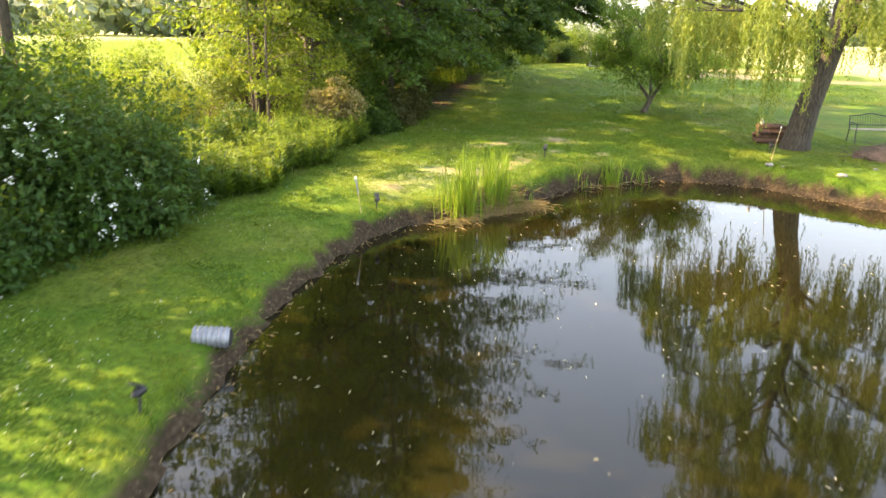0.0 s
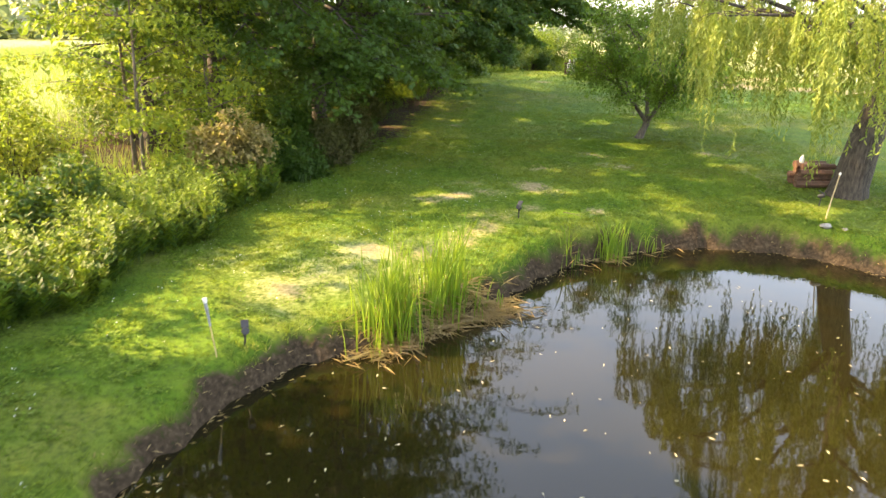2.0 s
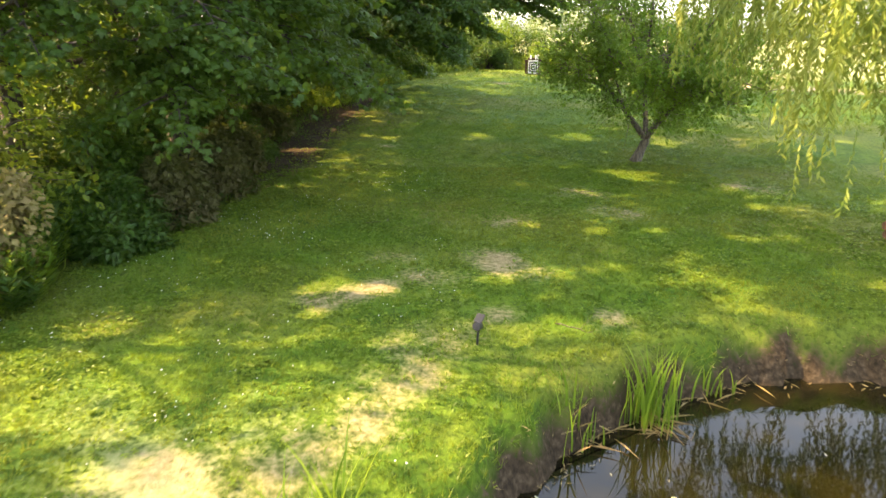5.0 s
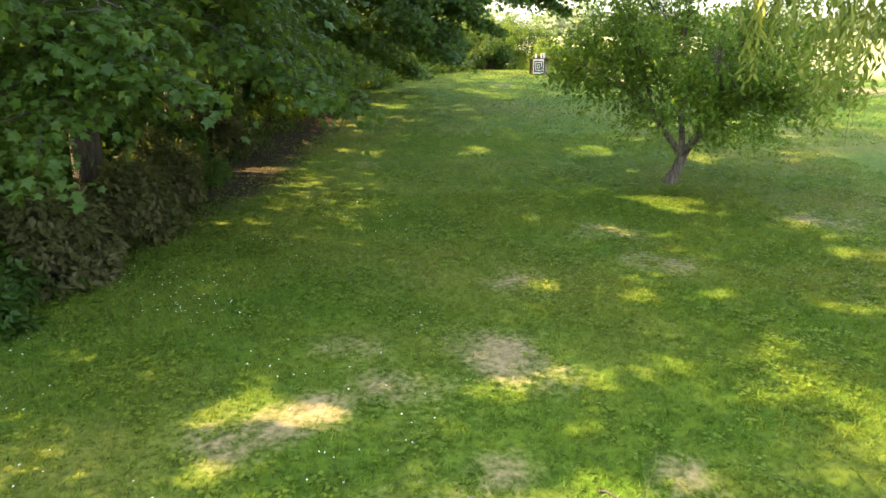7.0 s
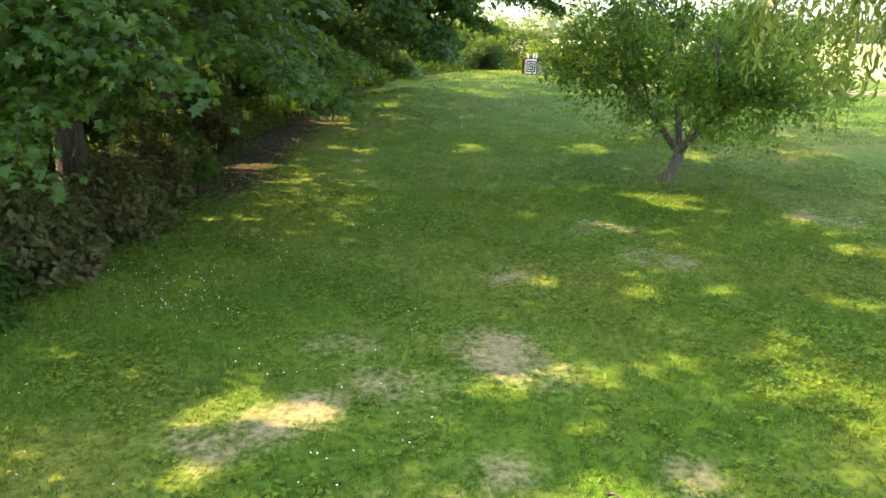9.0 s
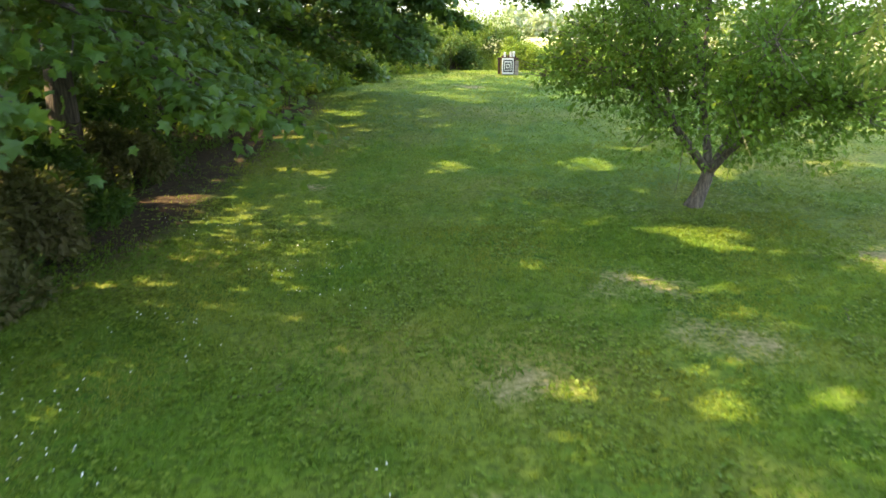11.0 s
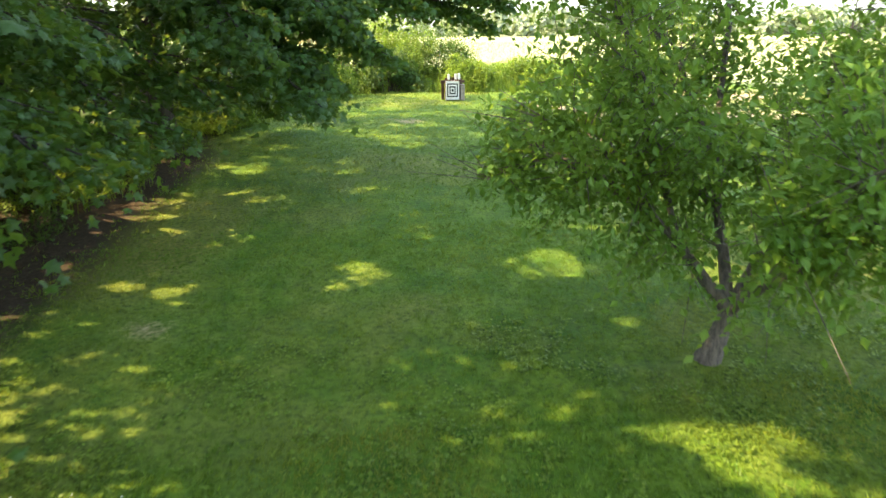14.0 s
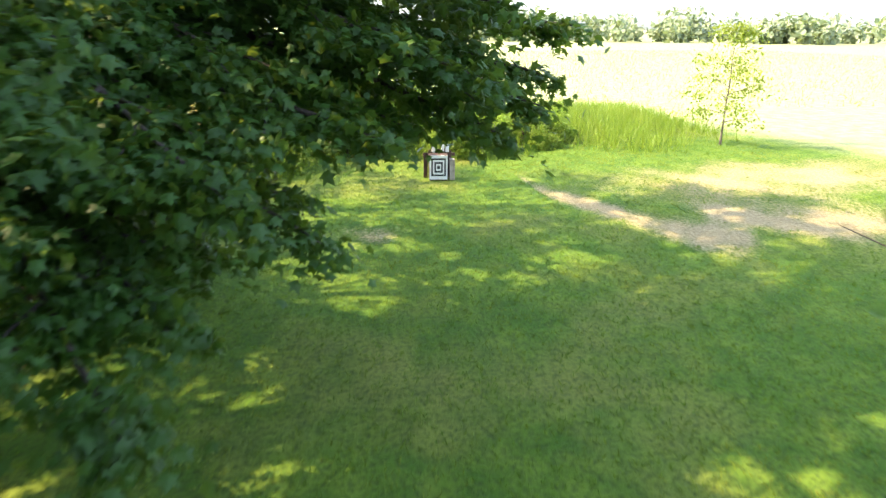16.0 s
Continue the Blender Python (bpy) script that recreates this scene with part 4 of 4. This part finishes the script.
fx, fy = rng.uniform(15, 110, 22000), rng.uniform(66, 170, 22000)
blade_stuff("field_grass", "pale ripening grass of an open field", fx, fy, 0.3, DRY, 104, 0.05, 0.6)


def cattails(name, label, x, y, n, sx, sy, height, seed, angle=0.0, thatch=0):
    """Upright strap leaves bending at the tip, on a mat of dead stalks."""
    rng = np.random.default_rng(seed)
    ob = thing(name, (x, y, WATER_Z), label, "reeds")
    px, py = rng.normal(0, sx, n), rng.normal(0, sy, n)
    px, py = x + px * math.cos(angle) - py * math.sin(angle), y + px * math.sin(angle) + py * math.cos(angle)
    pz = np.maximum(ground_z(px, py), WATER_Z - 0.05)
    h = height * rng.uniform(0.55, 1.15, n)
    ln = rng.standard_normal((n, 2)) * 0.16
    seg = 6
    t = np.linspace(0, 1, seg)
    mid = np.stack([px[:, None] + ln[:, :1] * h[:, None] * t ** 2.2, py[:, None] + ln[:, 1:] * h[:, None] * t ** 2.2, pz[:, None] + h[:, None] * (t - 0.06 * t ** 3)], -1)
    a = rng.uniform(0, np.pi, n)
    side = np.stack([np.cos(a), np.sin(a), np.zeros(n)], 1)[:, None] * (0.011 * (1 - t ** 3) + 0.001)[None, :, None]
    v = np.concatenate([mid - side, mid + side], 1)
    i = np.arange(seg - 1)
    q = np.stack([i, i + 1, i + seg + 1, i + seg], 1)
    f = (q[None] + (np.arange(n) * 2 * seg)[:, None, None]).reshape(-1, 4)
    tagged(grown("blade_mass", v.reshape(-1, 3), f, REED, ob), kind="stuff")
    if thatch:
        tx, ty = rng.normal(0, sx * 1.25, thatch), rng.normal(-0.08, sy * 1.0, thatch)
        tx, ty = x + tx * math.cos(angle) - ty * math.sin(angle), y + tx * math.sin(angle) + ty * math.cos(angle)
        p = np.stack([tx, ty, np.maximum(ground_z(tx, ty), WATER_Z) + rng.uniform(0.0, 0.11, thatch)], 1)
        al = rng.standard_normal((thatch, 3)) * np.array([1, 1, 0.14])
        nor = np.array([0, 0, 1.0]) + rng.standard_normal((thatch, 3)) * 0.3
        v, f = leaf_arrays(p, al, nor, rng.uniform(0.15, 0.45, thatch), NARROW, 0.16)
        tagged(grown("thatch", v, f, STRAW, ob, "tan mat of dead reed stalks"), kind="stuff")
    return ob


cattails("cattail_clump", "tall bright green cattails on a mat of dead stalks", 0.6, 15.55, 190, 0.3, 0.17, 1.3, 111, 0.85, 700)
cattails("cattail_clump", "dense green cattails at the water edge", 1.42, 16.35, 150, 0.24, 0.15, 1.35, 112, 0.85, 600)
cattails("cattail_clump", "small tuft of cattails standing in shallow water", 4.95, 19.55, 75, 0.13, 0.1, 0.95, 113, 0.2, 55)
cattails("cattail_clump", "few thin reeds at the muddy bank", 4.0, 19.2, 16, 0.2, 0.1, 0.55, 114, 0.5, 18)
cattails("cattail_clump", "few thin reeds at the muddy bank", 6.0, 20.1, 14, 0.2, 0.08, 0.5, 115, 0.2, 14)
cattails("dead_reed_mat", "flattened tan mat of dead reeds at the shore", 2.0, 16.75, 14, 0.26, 0.2, 0.5, 116, 0.6, 800)

PALE_LEAF = leafy("pale_fallen_leaf", (0.35, 0.32, 0.2), (0.6, 0.57, 0.42), (0.5, 0.46, 0.3), 0.2, 0.7, 1.0)
# debris along the waterline and afloat
rng = np.random.default_rng(121)
k = rng.integers(0, len(SHORELINE), 1500)
p2 = SHORELINE[k] + rng.normal(0, 0.13, (1500, 2))
pos = np.stack([p2[:, 0], p2[:, 1], np.maximum(ground_z(p2[:, 0], p2[:, 1]), WATER_Z) + 0.012], 1)
v, f = leaf_arrays(pos, rng.standard_normal(pos.shape) * np.array([1, 1, 0.1]), np.array([0, 0, 1.0]) + rng.standard_normal(pos.shape) * 0.3, rng.uniform(0.04, 0.14, 1500), NARROW, 0.6)
tagged(grown("shore_litter", v, f, STRAW), "dead stalks and leaves washed along the waterline", "debris", kind="stuff")
pos = np.stack([rng.uniform(-2, 9, 520), rng.uniform(1, 19, 520), np.full(520, WATER_Z + 0.004)], 1)
pos = pos[shore_distance(pos[:, 0], pos[:, 1]) < -0.1]
v, f = leaf_arrays(pos, rng.standard_normal(pos.shape) * np.array([1, 1, 0]), np.array([0, 0, 1.0]) + rng.standard_normal(pos.shape) * 0.05, rng.uniform(0.03, 0.09, len(pos)), NARROW, 1.2)
tagged(grown("floating_leaves", v, f, PALE_LEAF), "pale fallen willow leaves afloat on the pond", "leaves", kind="stuff")


# ---- distance ----
def far_woods():
    rng = np.random.default_rng(131)
    n = 900
    a = rng.uniform(-1.75, 2.0, n)
    dist = np.where(a < -0.3, rng.uniform(150, 185, n), rng.uniform(270, 330, n))
    x, y = 4 + np.sin(a) * dist, 10 + np.cos(a) * dist
    h = rng.uniform(3.5, 14, n) * (0.7 + 0.5 * np.abs(np.sin(a * 5) * np.sin(a * 13 + 1))) * np.where(a < -0.3, 1.15, 1.0)
    per = 48
    d = unit(rng.standard_normal((n * per, 3)))
    c = np.repeat(np.stack([x, y, lawn_z(x, y) + h * 0.5], 1), per, 0)
    hh = np.repeat(h, per)[:, None]
    pos = c + d * hh * np.array([0.42, 0.42, 0.5]) * rng.uniform(0.6, 1, (n * per, 1))
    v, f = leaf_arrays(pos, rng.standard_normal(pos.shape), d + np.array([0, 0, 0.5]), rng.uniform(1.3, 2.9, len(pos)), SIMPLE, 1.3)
    tagged(grown("far_woods", v, f, LEAF_HAZED), "line of distant trees with haze-tinted leaves beyond the fields", "woods", kind="stuff")


far_woods()


# ---- things on the lawn ----
def ring_tube(pts, radii, sides=10):
    v, f = tube_arrays(pts, radii, sides)
    bm = bmesh.new()
    vs = [bm.verts.new(p) for p in v]
    for q in f:
        bm.faces.new([vs[i] for i in q])
    n = len(pts)
    bm.faces.new(vs[:sides][::-1])
    bm.faces.new(vs[(n - 1) * sides:])
    bmesh.ops.recalc_face_normals(bm, faces=bm.faces)
    return bm


def spotlight():
    ob = thing("garden_spotlight", (0, 0, 0), "small black plastic solar spotlight staked in the lawn", "garden light", "lights round the pond")
    part("stake", ring_tube([(0, 0, -0.06), (0, 0, 0.02), (0, 0, 0.2)], [0.006, 0.014, 0.014]), BLACK, ob)
    part("bracket", box(0.05, 0.035, 0.05, Matrix.Translation((0, 0, 0.21))), BLACK, ob)
    head = part("lamp_head", ring_tube([(0, 0.06, 0.2), (0, 0.045, 0.225), (0, -0.05, 0.27), (0, -0.06, 0.275)], [0.03, 0.045, 0.052, 0.05], 12), BLACK, ob)
    part("lens", ring_tube([(0, -0.058, 0.2745), (0, -0.064, 0.277)], [0.043, 0.04], 12), BLACK, head, "dark glass lens")
    panel = part("solar_panel", box(0.1, 0.13, 0.014, pose(0, 0.03, 0.335, 25)), BLACK, ob)
    part("panel_arm", ring_tube([(0, 0.01, 0.22), (0, 0.03, 0.33)], [0.01, 0.01], 6), BLACK, panel)
    return ob


first = spotlight()
spots = [(-1.34, 14.45, 20), (3.08, 20.3, -30), (10.2, 21.35, 60), (-2.98, 6.15, 140)]
for i, (x, y, a) in enumerate(spots):
    m = pose(x, y, float(ground_z(x, y)), 4, 3, a)
    if i:
        copy_thing(first, m)
    else:
        first.matrix_basis = m


def pale_lamp():
    ob = thing("path_light", (-1.62, 14.15, float(ground_z(-1.62, 14.15))), "leaning pale plastic path light on a thin white rod", "garden light")
    part("rod", ring_tube([(0, 0, -0.05), (-0.07, 0.05, 0.42)], [0.009, 0.009], 6), BAMBOO, ob)
    tube = part("tube", ring_tube([(-0.07, 0.05, 0.42), (-0.1, 0.08, 0.6), (-0.12, 0.09, 0.72)], [0.014, 0.02, 0.024], 10), STEEL, ob, "grey translucent tube")
    part("cap", ring_tube([(-0.12, 0.09, 0.71), (-0.122, 0.092, 0.735), (-0.125, 0.095, 0.78), (-0.127, 0.096, 0.79)], [0.022, 0.03, 0.028, 0.014], 12), WHITE, tube, "white cap")


pale_lamp()


def pipe():
    """Corrugated steel culvert end that juts out of the bank."""
    ob = thing("drain_pipe", (-2.93, 8.02, -0.27), "short corrugated galvanised steel drain pipe jutting from the bank", "pipe")
    n = 45
    t = np.linspace(0, 1, n)
    pts = np.stack([-0.16 + 0.46 * t, 0.04 + 0.03 * t, -0.01 - 0.02 * t], 1)
    shell = part("shell", ring_tube(pts, 0.135 + 0.014 * np.sin(t * 2 * np.pi * 7), 24), STEEL, ob, smooth=True)
    # the pipe end is closed; a near-black disc stands for the shade inside
    part("mouth", ring_tube([(0.301, 0.07, -0.03), (0.304, 0.07, -0.03)], [0.12, 0.118], 24), HOLLOW_SHADE, shell, "dark disc painted as the shade inside the pipe mouth")


pipe()


def stake():
    ob = thing("bamboo_stake", (9.85, 20.45, float(ground_z(9.85, 20.45))), "thin leaning bamboo stake with a pale tip", "stake")
    cane = part("cane", ring_tube([(0, 0, -0.1), (0.08, 0.02, 0.45), (0.17, 0.04, 0.98)], [0.016, 0.014, 0.012], 7), BAMBOO, ob)
    part("tip", ring_tube([(0.17, 0.04, 0.97), (0.175, 0.04, 1.01), (0.178, 0.04, 1.03)], [0.022, 0.024, 0.012], 8), WHITE, cane, "white tip")


stake()


def log_pile():
    rng = np.random.default_rng(141)
    x, y = 11.05, 23.35
    z = float(ground_z(x, y))
    ob = thing("log_pile", (x, y, z), "low stack of split reddish firewood beside the willow", "log pile")
    for row in range(4):
        for k in range(4 - (row > 1)):
            r = rng.uniform(0.07, 0.1)
            ln = rng.uniform(0.75, 0.95)
            yy, zz, sh = -0.28 + k * 0.18 + 0.09 * (row % 2), 0.085 + row * 0.145, rng.uniform(-0.07, 0.07)
            pts = [(-ln / 2 + sh, yy, zz), (-0.1, yy + rng.uniform(-0.02, 0.02), zz + rng.uniform(-0.01, 0.01)), (ln / 2 + sh, yy, zz)]
            part("log", ring_tube(pts, [r, r * 1.04, r * 0.95], 6), LOG_PALE if rng.uniform() < 0.12 else LOG, ob)
    orn = thing("white_ornament", (x - 0.38, y - 0.12, z + 0.6), "small white pointed ornament set on the firewood", "ornament")
    part("body", ring_tube([(0, 0, 0), (0, 0, 0.04), (0, 0, 0.11), (0.01, 0, 0.17), (0.015, 0, 0.21)], [0.035, 0.05, 0.053, 0.03, 0.008], 12), WHITE, orn, smooth=True)
    disc = thing("green_disc", (x + 0.5, y - 0.33, z + 0.02), "pale green round plastic disc propped against the firewood", "disc")
    part("post", ring_tube([(0, 0, -0.02), (0, 0, 0.55)], [0.012, 0.012], 6), BAMBOO, disc)
    part("plate", ring_tube([(0, -0.012, 0.66), (0, 0.0, 0.66), (0, 0.012, 0.66)], [0.12, 0.135, 0.12], 18), MINT, disc)


log_pile()


def fallen_twig(x, y, ln, turn, seed):
    rng = np.random.default_rng(seed)
    t = np.linspace(-1, 1, 7)
    px, py = x + 0.5 * ln * t * math.cos(turn), y + 0.5 * ln * t * math.sin(turn) + 0.04 * ln * rng.standard_normal(7)
    pts = np.stack([px, py, ground_z(px, py) + 0.015], 1)
    side = pts[4] + np.array([[0, 0, 0], [0.12 * ln, 0.16 * ln, 0.01], [0.2 * ln, 0.3 * ln, 0.0]])
    v, f = joined([tube_arrays(pts, np.linspace(0.009, 0.003, 7), 6), tube_arrays(side, [0.005, 0.004, 0.002], 5)])
    tagged(grown("fallen_twig", v, f, BARK_PALE, smooth=True), "thin fallen twig lying in the grass", "twig", "twigs on the lawn")


for i, (x, y, ln, turn) in enumerate(((4.35, 20.7, 0.5, -0.6), (6.5, 27.3, 0.4, 0.3), (2.0, 25.2, 0.5, 0.1), (8.2, 26.0, 0.35, 1.0))):
    fallen_twig(x, y, ln, turn, 160 + i)


def bench():
    ob = thing("garden_bench", (14.75, 23.8, float(ground_z(14.75, 23.8))), "black metal garden bench with arched back and pale seat", "bench")
    for x in (-0.7, 0.7):
        part("leg", ring_tube([(x, -0.26, -0.02), (x, -0.24, 0.2), (x, -0.22, 0.43)], [0.022, 0.02, 0.02], 7), BLACK, ob)
        part("leg", ring_tube([(x, 0.26, -0.02), (x, 0.2, 0.43), (x, 0.3, 0.86)], [0.022, 0.02, 0.02], 7), BLACK, ob)
        part("armrest", ring_tube([(x, 0.24, 0.64), (x, 0.0, 0.66), (x, -0.22, 0.62), (x, -0.24, 0.43)], [0.018, 0.02, 0.02, 0.016], 7), BLACK, ob)
    for k in range(5):
        part("seat_slat", box(1.44, 0.075, 0.022, Matrix.Translation((0, -0.21 + k * 0.098, 0.44))), BOARD, ob, "pale wooden seat slat")
    t = np.linspace(-1, 1, 17)
    rail = part("back_rail", ring_tube(np.stack([0.7 * t, 0.3 + 0 * t, 0.86 + 0.09 * np.exp(-(t / 0.45) ** 2)], 1), np.full(17, 0.018), 7), BLACK, ob)
    part("back_rail", ring_tube([(-0.7, 0.23, 0.56), (0.7, 0.23, 0.56)], [0.015, 0.015], 7), BLACK, ob)
    for k in range(15):
        x = -0.61 + k * 0.087
        part("back_bar", ring_tube([(x, 0.23, 0.56), (x, 0.3, 0.855 + 0.09 * math.exp(-(x / 0.315) ** 2))], [0.007, 0.007], 5), BLACK, rail)


bench()


def mound():
    rng = np.random.default_rng(151)
    x, y = 13.3, 20.9
    z = float(ground_z(x, y))
    ob = thing("soil_mound", (x, y, z - 0.05), "low mound of bare brown soil and twigs", "mound")
    bm = bmesh.new()
    bmesh.ops.create_icosphere(bm, subdivisions=4, radius=1)
    for v in bm.verts:
        v.co *= 1 + 0.16 * noise.noise(v.co * 2.3) + 0.07 * noise.noise(v.co * 7)
        v.co = Vector((v.co.x * 0.75, v.co.y * 0.55, v.co.z * 0.4))
    part("heap", bm, SOIL, ob, smooth=True)
    tw = []
    for _ in range(60):
        p = np.array([rng.normal(0, 0.35), rng.normal(0, 0.25), 0.3])
        p[2] = 0.36 * math.sqrt(max(0.05, 1 - (p[0] / 0.8) ** 2 - (p[1] / 0.6) ** 2))
        d = rng.standard_normal(3) * np.array([0.3, 0.3, 0.1])
        tw.append(tube_arrays(np.array([x, y, z]) + np.array([p - d, p + d * 0.1 + (0, 0, 0.02), p + d]), [0.008, 0.007, 0.004], 4))
    v, f = joined(tw)
    tagged(grown("twigs", v, f, BARK_PALE, ob), kind="stuff")


mound()


def stone(x, y, s, seed):
    bm = bmesh.new()
    bmesh.ops.create_icosphere(bm, subdivisions=2, radius=1)
    for v in bm.verts:
        v.co *= 1 + 0.3 * noise.noise(v.co * 1.4 + Vector((seed, 0, 0)))
        v.co = Vector((v.co.x * s, v.co.y * s * 0.75, v.co.z * s * 0.45))
    ob = part("stone", bm, STONE, None, smooth=True)
    ob.matrix_basis = pose(x, y, float(ground_z(x, y)) + s * 0.15, 0, 0, seed * 47)
    tagged(ob, "pale flat stone on the muddy bank", "stone", "stones on the bank")


for i, (x, y, s) in enumerate(((9.6, 19.95, 0.13), (12.3, 19.3, 0.08), (9.9, 19.75, 0.09), (11.0, 18.6, 0.16))):
    stone(x, y, s, i)


def archery_target():
    x, y = 10.55, 51.2
    z = float(ground_z(x, y))
    ob = thing("archery_target", (x, y, z), "square archery target with black and white rings before boards", "target")
    ob.matrix_basis = pose(x, y, z, 0, 0, -10)
    part("block", box(0.54, 0.35, 0.74, Matrix.Translation((0, 0, 0.38)), 0.02), BOARD_DARK, ob)
    face = part("face", box(0.52, 0.02, 0.7, pose(0, -0.187, 0.39, 0), 0.004), WHITE, ob, "white printed face")
    for i, (w, h, mat) in enumerate(((0.42, 0.52, INK), (0.33, 0.42, WHITE), (0.24, 0.31, INK), (0.15, 0.2, WHITE), (0.08, 0.1, INK))):
        part("ring", box(w, 0.006, h, Matrix.Translation((0, -0.199 - 0.005 * i, 0.4)), 0.002), mat, face)
    for px, h, w, mat in ((-0.36, 0.74, 0.12, BOARD_DARK), (-0.22, 0.86, 0.12, BOARD_DARK), (-0.08, 0.9, 0.12, BOARD_DARK), (0.06, 0.88, 0.12, BOARD_DARK), (0.2, 0.9, 0.12, BOARD_DARK), (0.34, 0.84, 0.12, BOARD_DARK)):
        part("board", box(w, 0.04, h, Matrix.Translation((px, 0.22, h / 2 - 0.02))), mat, ob)
    for px, h, w in ((-0.13, 0.2, 0.09), (0.14, 0.22, 0.09), (0.27, 0.24, 0.1)):
        part("peg", box(w, 0.06, h, Matrix.Translation((px, 0.17, 0.78 + h / 2))), WHITE, ob, "white painted peg")
    part("side_block", box(0.16, 0.3, 0.62, Matrix.Translation((0.4, 0.02, 0.3)), 0.02), BOARD, ob, "pale weathered foam block")
    part("rail", box(0.95, 0.04, 0.1, Matrix.Translation((0.03, 0.262, 0.7))), BOARD_DARK, ob)


archery_target()
